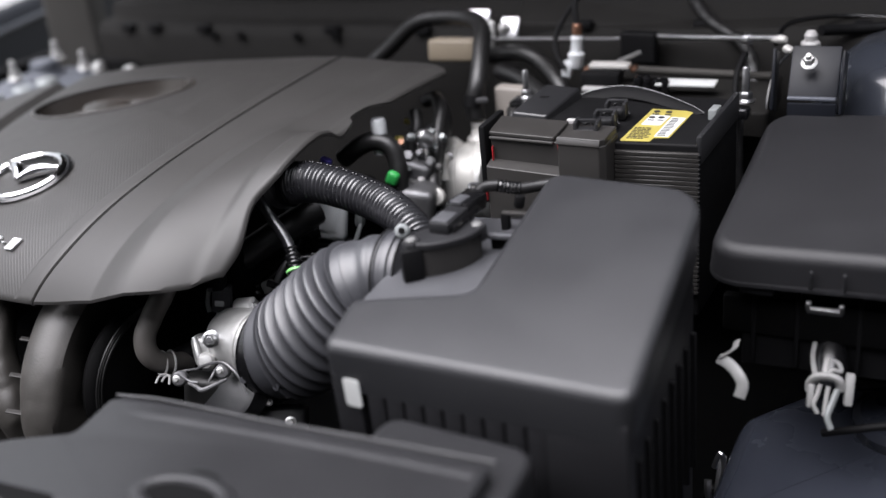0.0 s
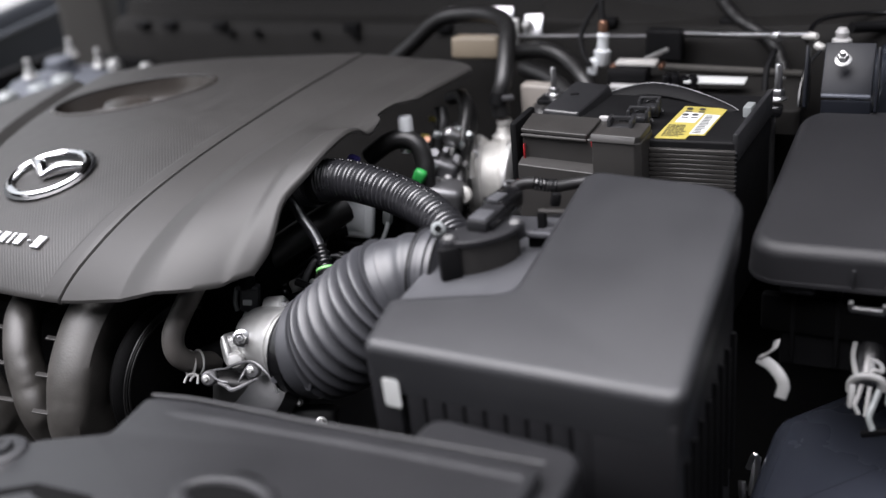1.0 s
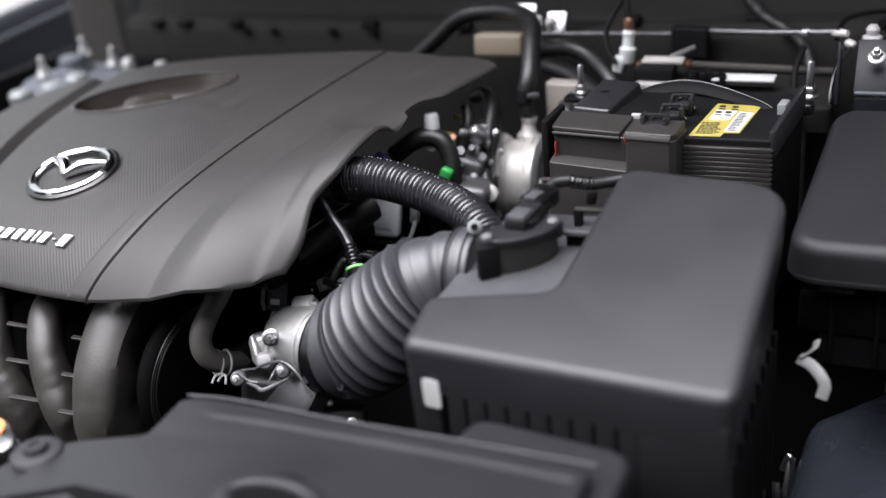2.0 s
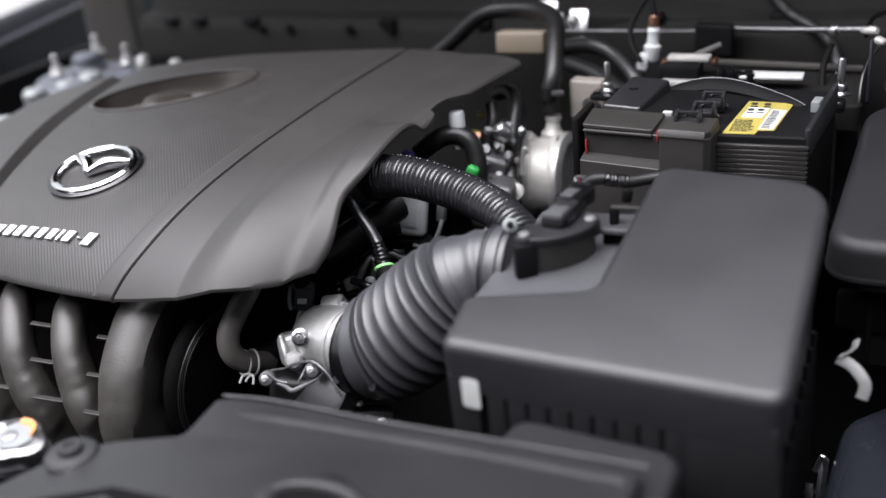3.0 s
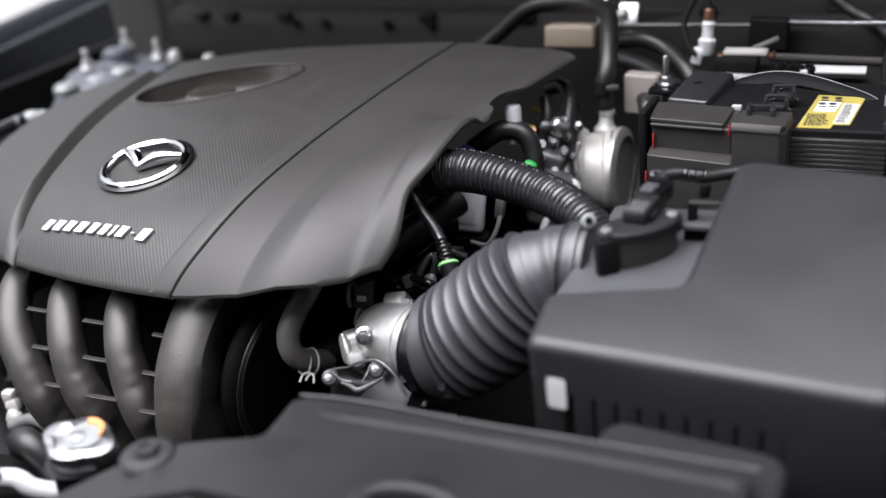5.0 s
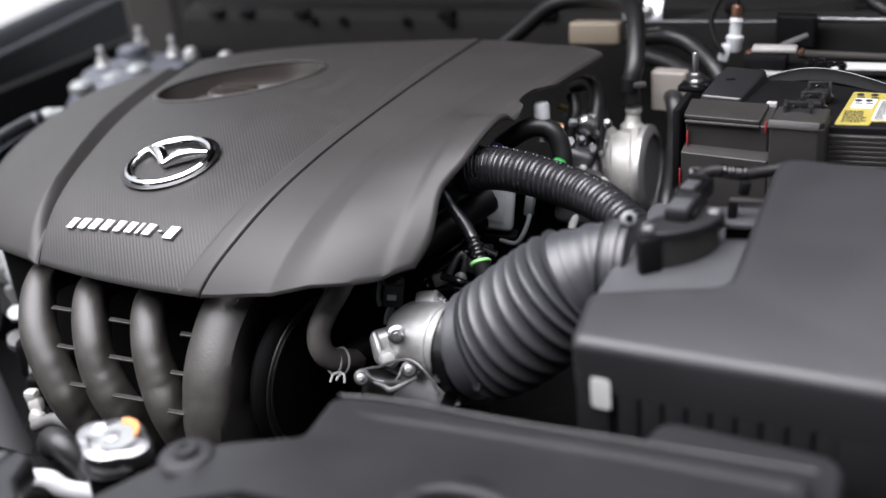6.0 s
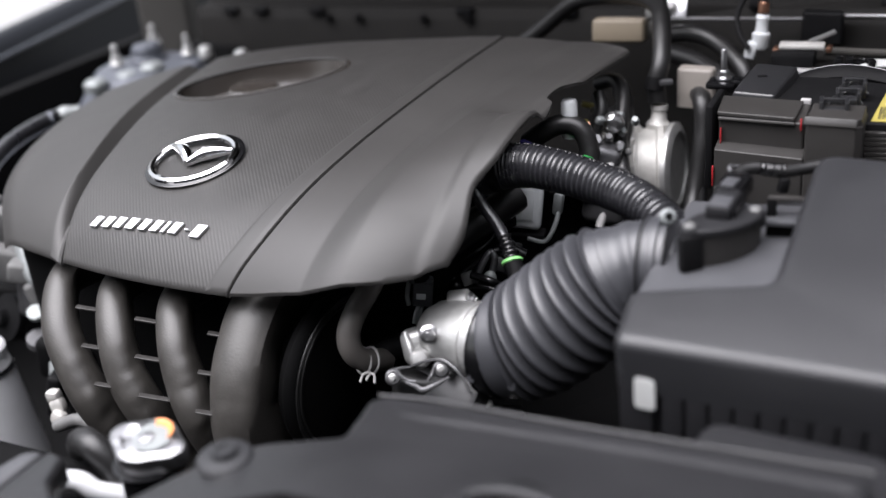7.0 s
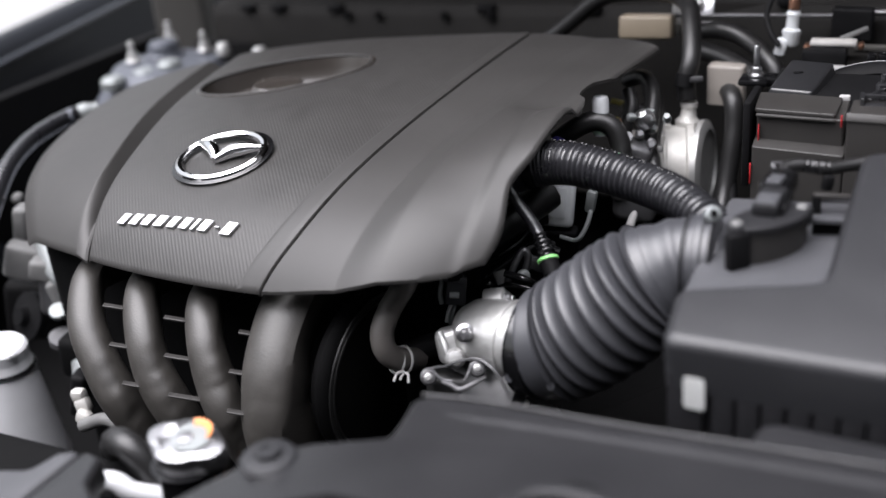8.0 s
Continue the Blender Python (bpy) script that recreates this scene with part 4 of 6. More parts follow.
# thin tube laid along the strap as its painted highlight
part("strap_highlight", tube(STRAP[::3], 0.0006, 6, 3), CAST_DARK, battery, "highlight along the strap, drawn as a thin grey tube")

bar = thing("battery_clamp", "black steel battery clamp bar on two long studs", "clamp", (-0.35, 1.2, 0.89))
part("bar", box((-0.355, 1.205, 0.905), (0.28, 0.022, 0.012), 0.003, (0, 0, -1)), GLOSSY, bar)
part("end_foot", box((-0.490, 1.200, 0.906), (0.034, 0.030, 0.008), 0.003), GLOSSY, bar)
part("drop_rod", tube([(-0.228, 1.212, 0.905), (-0.227, 1.210, 0.86), (-0.226, 1.208, 0.76)], 0.004, 10, 3), STEEL, bar)
hex_bolt(bar, (-0.489, 1.203, 0.911), (0, 0, 1), 0.012, STEEL, 0.034, "stud_nut")
hex_bolt(bar, (-0.222, 1.213, 0.915), (0, 0, 1), 0.014, STEEL, 0.040, "stud_nut")

# ---- fuse box
fuse = thing("fuse_box", "black plastic fuse box with a rounded lid", "fuse box", (-0.08, 1.05, 0.745))
LIDF = fillet([(-0.196, 0.892), (0.045, 0.900), (0.060, 1.222), (-0.192, 1.206)], [0.035, 0.02, 0.03, 0.045], 10)
lid_f = lambda x, y: 0.883 + 0.085 * (y - 0.9)
fuse_lid = part("lid", slab(LIDF, lid_f, 0.034, 0.013, 0.002, steps=8), FUSE, fuse)
part("lid_rim", slab(inset(LIDF, -0.0022), lambda x, y: lid_f(x, y) - 0.032, 0.005, 0.0015), FUSE, fuse_lid)
part("case", slab(inset(LIDF, 0.030), lambda x, y: lid_f(x, y) - 0.036, ("z", 0.745), 0.002), MATT, fuse)
for x in (-0.150, -0.010):
    part("tab", box((x, 0.900, 0.838), (0.030, 0.006, 0.006), 0.002), FUSE, fuse)
clip_f = part("latch", box((-0.088, 0.884, 0.834), (0.030, 0.006, 0.005), 0.0015), STEEL, fuse, "pale latch with two prongs")
for x in (-0.102, -0.074):
    part("latch_prong", box((x, 0.884, 0.8375), (0.004, 0.006, 0.008), 0.0012), STEEL, clip_f)
    part("lid_ridge", box((x, 0.890, 0.860), (0.003, 0.004, 0.018), 0.001), PLASTIC, fuse_lid)
for x in (-0.155, -0.115, -0.06, -0.02):
    part("case_rib", box((x, 0.922, 0.79), (0.004, 0.008, 0.08), 0.001), MATT, fuse)
# near-black strip paints the shade under the lid's front edge
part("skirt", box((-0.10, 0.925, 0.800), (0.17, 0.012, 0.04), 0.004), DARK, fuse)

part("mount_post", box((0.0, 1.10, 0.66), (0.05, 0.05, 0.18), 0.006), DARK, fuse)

# ---- bracket, nipple and damper dome beside the fuse box
bracket = thing("wing_bracket", "dark painted steel bracket with a flanged nut", "bracket", (-0.15, 1.22, 0.90))
part("plate", box((-0.150, 1.236, 0.945), (0.054, 0.005, 0.064), 0.002, (-38, 0, 2)), SATIN, bracket)
part("fold", box((-0.148, 1.203, 0.925), (0.052, 0.014, 0.004), 0.0015, (-14, 0, 2)), STRUT, bracket, "bright worn folded edge")
part("lower_flange", box((-0.147, 1.196, 0.897), (0.052, 0.004, 0.05), 0.0015, (0, 0, 2)), SATIN, bracket)
part("side_flange", box((-0.196, 1.25, 0.93), (0.004, 0.05, 0.07), 0.0015, (-20, 0, 4)), SATIN, bracket)
part("side_flange", box((-0.118, 1.23, 0.935), (0.003, 0.055, 0.07), 0.001, (-20, 0, 2)), SATIN, bracket)
hex_bolt(bracket, (-0.155, 1.222, 0.960), (0, -0.62, 0.78), 0.0115, CAST, 0.014, "flanged_nut")
nipple = thing("vent_nipple", "white plastic vent nipple", "nipple", (-0.18, 1.359, 0.92))
bm = turned([(0.013, 0), (0.0115, 0.018), (0.009, 0.020)], (-0.170, 1.345, 0.932), (0, 0, 1), 8)
part("body", bm, WHITE, nipple)
part("tip", turned([(0.007, 0), (0.008, 0.007), (0.005, 0.012), (0.001, 0.013)], (-0.170, 1.345, 0.952), (0, 0, 1), 16), WHITE, nipple)
dome = thing("damper_tower", "dark glossy damper tower with a seam flange", "damper tower", (-0.03, 1.36, 0.80))
part("dome", turned([(0.125, 0), (0.122, 0.05), (0.105, 0.09), (0.075, 0.115), (0.03, 0.122), (0.001, 0.123)], (-0.035, 1.345, 0.838), (0, 0, 1), 40), TOWER, dome)
part("dome_step", turned([(0.135, 0), (0.138, 0.012), (0.128, 0.02)], (-0.035, 1.345, 0.85), (0, 0, 1), 40), TOWER, dome)
part("dome_lip", tube([(-0.14, 1.33, 0.915), (-0.10, 1.27, 0.925), (-0.04, 1.245, 0.93), (0.03, 1.25, 0.93)], 0.0025, 8, 8), STRUT, dome)

# ---- wiring and rods in front of the scuttle
rod = thing("hood_prop_rod", "thin bright steel rod lying along the scuttle", "rod", (-0.3, 1.38, 0.92))
part("rod", tube([(-0.392, 1.432, 0.930), (-0.30, 1.382, 0.943), (-0.205, 1.330, 0.959)], 0.0042, 10, 6), STEEL, rod)
part("rod", tube([(-0.640, 1.390, 0.932), (-0.5705, 1.4044, 0.9294), (-0.5017, 1.4172, 0.9274), (-0.4377, 1.4262, 0.9263), (-0.392, 1.432, 0.9285)], 0.0028, 10, 6), CAST_DARK, rod)
part("rod_joint", turned([(0.004, -0.010), (0.0052, -0.004), (0.0052, 0.004), (0.004, 0.010)], (-0.205, 1.330, 0.957), (0.9, -0.5, 0.1), 10), PALE, rod)
part("rod_joint", box((-0.192, 1.318, 0.948), (0.013, 0.010, 0.008), 0.003, (10, 20, -20), None, 3), PALE, rod)
part("rod_collar", turned([(0.0065, -0.006), (0.0075, 0), (0.0065, 0.006)], (-0.248, 1.352, 0.951), (0.9, -0.5, 0.1), 12), STEEL, rod)


def cable(label, pts, r, mat=RUBBER, name="cable"):
    return solo(name, tube(pts, r, 10, 8), mat, label, "cable", "cables in the bay")


cable("thick taped black wiring harness", [(-0.36, 1.52, 0.985), (-0.345, 1.491, 0.966), (-0.314, 1.455, 0.945), (-0.268, 1.42, 0.928), (-0.245, 1.385, 0.905), (-0.235, 1.35, 0.86)], lambda s: 0.0085 + 0.0006 * math.sin(80 * s), RUBBER)
cable("thin black wire looping over the rod", [(-0.209, 1.332, 0.95), (-0.205, 1.37, 0.962), (-0.185, 1.41, 0.962), (-0.145, 1.46, 0.954), (-0.09, 1.47, 0.95)], 0.003, GLOSSY)
cable("black wiring harness along the wing", [(-0.165, 1.40, 0.95), (-0.13, 1.43, 0.945), (-0.07, 1.45, 0.945), (0.02, 1.47, 0.95)], 0.007, MATT)
grommet = thing("wiring_grommet", "black rubber wiring grommet on the scuttle", "grommet", (-0.16, 1.56, 0.92))
part("ring", ring_mesh(0.026, 0.024, 0.011, 0.014, Matrix.Translation((-0.166, 1.546, 0.942)) @ Vector((-0.1, -0.9, 0.45)).to_track_quat("Z", "Y").to_matrix().to_4x4(), 32), RUBBER, grommet)
part("core", turned([(0.018, 0), (0.016, 0.006), (0.008, 0.008), (0.007, 0.03)], (-0.166, 1.546, 0.942), (-0.1, -0.9, 0.45), 20), MATT, grommet)
cable("thin black wire down the wing", [(-0.25, 1.36, 0.93), (-0.255, 1.33, 0.91), (-0.25, 1.30, 0.87), (-0.24, 1.28, 0.80)], 0.004, MATT)
cable("black fuel line behind the bracket", [(-0.19, 1.315, 0.945), (-0.202, 1.29, 0.93), (-0.205, 1.26, 0.90), (-0.2, 1.24, 0.85)], 0.0025, GLOSSY)

plug = thing("white_connector", "white plastic cable connector with copper tip and black wires", "connector", (-0.474, 1.355, 0.90))
part("body", turned([(0.008, 0), (0.0105, 0.004), (0.0105, 0.014), (0.0115, 0.016), (0.0115, 0.020), (0.008, 0.022), (0.0075, 0.036), (0.009, 0.040), (0.0075, 0.044)], (-0.474, 1.35, 0.906), (0.05, 0.1, 1), 14), ZINC, plug)
part("collar", box((-0.484, 1.345, 0.906), (0.014, 0.012, 0.022), 0.003, (0, 12, 0)), ZINC, plug)
part("tip", turned([(0.007, 0), (0.007, 0.012), (0.005, 0.014)], (-0.472, 1.354, 0.952), (0.05, 0.1, 1), 12), COPPER, plug)
part("wire", tube([(-0.472, 1.355, 0.964), (-0.478, 1.37, 0.99), (-0.475, 1.41, 1.01)], 0.004, 8, 6), MATT, plug)
part("wire", tube([(-0.475, 1.40, 1.0), (-0.497, 1.385, 0.97), (-0.506, 1.365, 0.945), (-0.498, 1.345, 0.925), (-0.485, 1.335, 0.91)], 0.0036, 8, 6), MATT, plug)

relay = thing("fusible_link", "black fusible link block with a bright plate and copper lugs", "relay", (-0.424, 1.33, 0.89))
part("block", box((-0.428, 1.322, 0.902), (0.052, 0.032, 0.022), 0.004, (0, 0, 2)), MATT, relay)
part("plate", box((-0.420, 1.332, 0.917), (0.054, 0.020, 0.006), 0.002, (0, 0, 2)), PALE, relay)
part("lug", box((-0.450, 1.330, 0.912), (0.008, 0.016, 0.006), 0.002), COPPER, relay)
part("lug", box((-0.388, 1.335, 0.913), (0.007, 0.016, 0.007), 0.002, (0, -20, 0)), COPPER, relay)
part("lever", box((-0.398, 1.345, 0.925), (0.034, 0.008, 0.005), 0.0015, (0, -22, 12)), DULL, relay)
part("link_foot", box((-0.425, 1.300, 0.894), (0.046, 0.012, 0.005), 0.0015), WHITE, relay)
bm = bmesh.new()
for k in range(4):
    box((-0.372 + 0.012 * k, 1.30 - 0.004 * k, 0.905), (0.010, 0.02, 0.018 + 0.004 * (k % 2)), 0.003, (0, 0, 8 * k), bm)
part("socket", bm, GLOSSY, relay)
solo("caution_plate", box((-0.310, 1.294, 0.909), (0.074, 0.026, 0.003), 0.001, (0, 0, 2)), PAPER, "small white caution plate lying behind the battery", "label")
solo("shelf_lip", box((-0.305, 1.372, 0.899), (0.19, 0.010, 0.008), 0.003, (8, 0, -3)), COWL_TOP, "grey plastic lip of the scuttle behind the battery", "trim")
solo("battery_tray_shelf", slab(fillet([(-0.40, 1.24), (-0.20, 1.24), (-0.21, 1.40), (-0.42, 1.41)], 0.01), 0.893, 0.03, 0.004), COWL, "dark plastic shelf behind the battery", "shelf")

# ---- heater hose arch with bracket and beige box
heater = thing("heater_hose", "black rubber heater hose arched over the bay", "hose", (-0.66, 1.36, 0.86))
part("hose", tube([(-0.86, 1.42, 0.86), (-0.795, 1.415, 0.908), (-0.74, 1.405, 0.950), (-0.690, 1.395, 0.962), (-0.635, 1.372, 0.966), (-0.600, 1.33, 0.963), (-0.587, 1.295, 0.948), (-0.577, 1.255, 0.915), (-0.580, 1.243, 0.890), (-0.578, 1.240, 0.866)], 0.0118, 16, 8), RUBBER, heater)
part("hose_end", turned([(0.0125, -0.008), (0.0125, 0.008)], (-0.581, 1.241, 0.889), (0.1, 0.3, 1), 16), MATT, heater)
part("clamp_tongue", box((-0.566, 1.236, 0.893), (0.016, 0.008, 0.007), 0.002, (0, 0, 20)), CAST_DARK, heater)
stay = thing("hose_bracket", "pale bare steel bracket with a bolt hole", "bracket", (-0.61, 1.43, 0.90))
part("plate", box((-0.600, 1.428, 0.938), (0.027, 0.005, 0.034), 0.003, (-30, 0, 4)), STEEL, stay)
part("arm", box((-0.68, 1.425, 0.955), (0.10, 0.006, 0.022), 0.003, (-30, 0, 4)), STEEL, stay)
hex_bolt(stay, (-0.606, 1.423, 0.940), (0, -0.85, 0.5), 0.011, WHITE)
part("drop", box((-0.628, 1.41, 0.928), (0.022, 0.006, 0.05), 0.003, (-10, 0, 4)), CAST, stay)
solo("beige_valve_box", box((-0.664, 1.372, 0.921), (0.072, 0.034, 0.032), 0.005, (-8, 0, 4), None, 3), BEIGE, "small beige plastic valve box under the hose", "valve box")
solo("beige_connector", slab(fillet([(-0.560, 1.262), (-0.513, 1.258), (-0.513, 1.280), (-0.559, 1.285)], 0.007), 0.903, 0.05, 0.004), ROSE, "pale pinkish plastic connector block behind the battery", "connector")
cable("thick black hose behind the battery", [(-0.62, 1.40, 0.905), (-0.57, 1.385, 0.915), (-0.53, 1.37, 0.905), (-0.49, 1.335, 0.880), (-0.478, 1.320, 0.83)], 0.0115, RUBBER, "hose")
cable("thick black hose under the scuttle", [(-0.60, 1.38, 0.89), (-0.55, 1.35, 0.885), (-0.5, 1.31, 0.87)], 0.012, RUBBER, "hose")

# ---- metal parts between engine cover and battery
pump = thing("pump_housing", "pale cast aluminium pump housing with a flanged rim", "pump", (-0.585, 1.22, 0.72))
part("drum", turned([(0.040, -0.044), (0.050, -0.034), (0.050, -0.020), (0.0535, -0.018), (0.0535, -0.008), (0.0515, -0.006), (0.0515, 0.016), (0.056, 0.018), (0.056, 0.026), (0.04, 0.030)], (-0.592, 1.222, 0.782), (0.95, 0.25, 0.0), 36), PALE, pump)
part("rim", turned([(0.040, 0.0), (0.058, 0.002), (0.058, 0.008), (0.050, 0.012), (0.046, 0.0125), (0.044, 0.009), (0.02, 0.009)], (-0.560, 1.231, 0.782), (0.95, 0.0, 0.05), 40), CAST, pump)
part("boss", turned([(0.015, -0.02), (0.015, 0.0), (0.010, 0.005), (0.0085, 0.016), (0.0105, 0.018), (0.0105, 0.024)], (-0.5770, 1.240, 0.838), (0.05, 0.1, 1), 18), PALE, pump)
part("boss", turned([(0.012, -0.02), (0.013, 0.0), (0.010, 0.010), (0.004, 0.012)], (-0.605, 1.222, 0.830), (-0.2, -0.5, 0.8), 16), PALE, pump)
part("strap", tube([(-0.612, 1.190, 0.80), (-0.606, 1.180, 0.79), (-0.600, 1.176, 0.772), (-0.600, 1.176, 0.745)], 0.004, 8, 6), PALE, pump)
hex_bolt(pump, (-0.60, 1.19, 0.828), (0.2, -0.9, 0.3), 0.008, STEEL)
cyl = thing("sensor_can", "bright metal sensor can on the engine", "sensor", (-0.642, 1.09, 0.85))
part("can", turned([(0.0085, 0), (0.0095, 0.008), (0.0095, 0.041), (0.0078, 0.045), (0.001, 0.046)], (-0.6420, 1.0900, 0.868), (0.0, 0.05, 1), 20), ZINC, cyl)
cable("bent black rubber hose beside the cover", [(-0.69, 1.075, 0.862), (-0.668, 1.078, 0.878), (-0.652, 1.083, 0.885), (-0.637, 1.087, 0.884), (-0.625, 1.087, 0.877), (-0.6175, 1.084, 0.862), (-0.614, 1.079, 0.845), (-0.612, 1.068, 0.80)], 0.0118, RUBBER, "hose")
cable("black rubber hose down to the pump", [(-0.66, 1.26, 0.88), (-0.632, 1.235, 0.893), (-0.612, 1.205, 0.887), (-0.605, 1.175, 0.865), (-0.60, 1.15, 0.84), (-0.585, 1.11, 0.815), (-0.585, 1.10, 0.77)], 0.0095, RUBBER, "hose")
cable("black rubber hose beside the pump", [(-0.548, 1.30, 0.866), (-0.525, 1.25, 0.868), (-0.518, 1.23, 0.83), (-0.522, 1.20, 0.76), (-0.52, 1.15, 0.72)], 0.012, RUBBER, "hose")
cable("black pipe beside the pump rim", [(-0.525, 1.25, 0.84), (-0.522, 1.23, 0.80), (-0.51, 1.19, 0.75)], 0.007, MATT, "pipe")
part("collar", turned([(0.0125, -0.012), (0.0135, -0.010), (0.0135, 0.010), (0.0125, 0.012)], (-0.585, 1.105, 0.800), (0.02, 0.1, 1), 18), GLOSSY, pump)
for at, r in (((-0.628, 1.165, 0.842), 0.006), ((-0.612, 1.145, 0.862), 0.004), ((-0.640, 1.175, 0.872), 0.0045)):
    part("nut", turned([(r, 0), (r, r), (r * 0.6, r * 1.3)], at, (0.3, -0.7, 0.6), 6), PALE, pump)
part("bracket", box((-0.632, 1.165, 0.828), (0.034, 0.006, 0.040), 0.003, (-15, 20, 10)), CAST, pump)
solo("yellow_tag", box((-0.652, 1.195, 0.872), (0.020, 0.004, 0.007), 0.001, (-20, 15, 20)), YELLOW, "small yellowed plastic tag beside the engine cover", "tag")
solo("green_plug", box((-0.6140, 1.062, 0.848), (0.016, 0.012, 0.018), 0.005, (0, 25, 10), None, 3), GREEN, "small bright green plastic plug", "plug")
solo("violet_plug", box((-0.655, 0.984, 0.896), (0.014, 0.010, 0.010), 0.003, (0, 20, 0)), VIOLET, "small violet plastic connector", "plug")
rail = thing("fuel_rail", "cast and steel pipework beside the engine cover", "pipework", (-0.63, 1.13, 0.80))
part("pipe", tube([(-0.655, 1.15, 0.855), (-0.64, 1.17, 0.862), (-0.62, 1.22, 0.865)], 0.004, 10, 6), CAST_DARK, rail)
part("body", box((-0.615, 1.12, 0.835), (0.045, 0.03, 0.035), 0.008, (10, 20, 15), None, 3), CAST_DARK, rail)
part("body", box((-0.60, 1.09, 0.80), (0.05, 0.05, 0.06), 0.01, (0, 10, 15), None, 3), CAST_DARK, rail)
part("nut", turned([(0.009, 0), (0.009, 0.012)], (-0.585, 1.115, 0.80), (0.5, -0.7, 0.4), 6), CAST, rail)
part("nut", turned([(0.006, 0), (0.006, 0.008)], (-0.618, 1.115, 0.856), (0.3, -0.7, 0.6), 6), CAST_DARK, rail)
part("bolt_head", turned([(0.004, 0), (0.004, 0.006)], (-0.634, 1.13, 0.868), (0.3, -0.7, 0.6), 6), COPPER, rail)
part("pipe", tube([(-0.60, 1.06, 0.77), (-0.595, 1.08, 0.80), (-0.60, 1.11, 0.83)], 0.005, 10, 6), WHITE, rail)

part("fitting", box((-0.6139, 1.1190, 0.8804), (0.0113, 0.009, 0.0099), 0.0035, (25, 14, 40), None, 2), VALVE, rail)
part("fitting", turned([(0.0050, 0), (0.0050, 0.004), (0.0034, 0.006), (0.0034, 0.011)], (-0.6063, 1.1233, 0.8574), (0.34, -0.7, 0.53), 12), CAST_DARK, rail)
part("fitting", box((-0.5952, 1.1428, 0.8599), (0.0107, 0.009, 0.0104), 0.0035, (24, 30, -5), None, 2), VALVE, rail)
part("fitting", turned([(0.0050, 0), (0.0050, 0.004), (0.0034, 0.006), (0.0034, 0.011)], (-0.5764, 1.1355, 0.8747), (0.15, -0.7, 0.65), 12), VALVE, rail)
part("fitting", box((-0.5827, 1.1268, 0.8408), (0.0081, 0.009, 0.0086), 0.0035, (-10, -6, 14), None, 2), DULL, rail)
part("fitting", turned([(0.0050, 0), (0.0050, 0.004), (0.0034, 0.006), (0.0034, 0.011)], (-0.6010, 1.1237, 0.8294), (-0.40, -0.7, 0.32), 12), VALVE, rail)
part("fitting", turned([(0.0050, 0), (0.0050, 0.004), (0.0034, 0.006), (0.0034, 0.011)], (-0.6157, 1.1104, 0.8423), (0.27, -0.7, 0.28), 12), VALVE, rail)
part("fitting", box((-0.6004, 1.1496, 0.8778), (0.0124, 0.009, 0.0069), 0.0035, (14, -2, -12), None, 2), VALVE, rail)
part("fitting", turned([(0.0050, 0), (0.0050, 0.004), (0.0034, 0.006), (0.0034, 0.011)], (-0.6009, 1.0972, 0.8263), (-0.37, -0.7, 0.69), 12), DULL, rail)

gap = thing("hose_cluster", "pale fittings and black hoses packed beside the engine cover", "fittings", (-0.60, 1.13, 0.78))
part("pale_strip", tube([(-0.5930, 1.1687, 0.8416), (-0.5944, 1.1620, 0.8265), (-0.5917, 1.1561, 0.8098)], 0.0062, 10, 6), PALE, gap)
part("pale_knob", turned([(0.010, 0), (0.012, 0.004), (0.010, 0.010), (0.004, 0.012)], (-0.5778, 1.1031, 0.8089), (0.3, -0.8, 0.4), 18), PALE, gap)
part("bright_bulb", turned([(0.004, 0), (0.011, 0.006), (0.012, 0.016), (0.007, 0.024), (0.001, 0.026)], (-0.5985, 1.1403, 0.8635), (-0.3, -0.5, 0.8), 18), BRIGHT, gap)
part("hose", tube([(-0.6222, 1.2286, 0.8817), (-0.6098, 1.2070, 0.8704), (-0.6030, 1.1806, 0.8533), (-0.5996, 1.1513, 0.8340), (-0.5954, 1.1191, 0.8090), (-0.5955, 1.1074, 0.7835)], 0.0105, 14, 8), RUBBER, gap)
part("hose_sleeve", tube([(-0.5992, 1.1437, 0.8293), (-0.5969, 1.1285, 0.8187), (-0.5941, 1.1134, 0.8054)], 0.0125, 14, 6), MATT, gap)
part("hose", tube([(-0.6326, 1.1719, 0.8959), (-0.6249, 1.1577, 0.8788), (-0.6299, 1.1468, 0.8561), (-0.6240, 1.1387, 0.8293)], 0.0085, 14, 8), RUBBER, gap)
part("brass_bit", box((-0.6401, 1.1358, 0.8699), (0.012, 0.008, 0.007), 0.002, (20, 15, 30)), YELLOW, gap)
part("clip", turned([(0.006, 0), (0.006, 0.006), (0.004, 0.008)], (-0.5919, 1.1231, 0.8481), (0.3, -0.8, 0.4), 12), STEEL, gap)
part("clip", turned([(0.005, 0), (0.005, 0.006), (0.003, 0.008)], (-0.6212, 1.1254, 0.8511), (0.3, -0.8, 0.4), 12), STEEL, gap)
part("plate", box((-0.6286, 1.1441, 0.8193), (0.030, 0.006, 0.030), 0.004, (-20, 12, 20)), DULL, gap)

# ---- sensor lead with lime ring, grey valve and wires behind the bellows
lead = thing("sensor_lead", "grey-sleeved sensor lead with a lime ring at its boot", "cable", (-0.615, 0.835, 0.82))
LEAD = [(-0.676, 0.873, 0.895), (-0.664, 0.870, 0.883), (-0.657, 0.868, 0.873), (-0.642, 0.863, 0.858), (-0.632, 0.857, 0.846), (-0.624, 0.848, 0.838), (-0.618, 0.841, 0.829)]
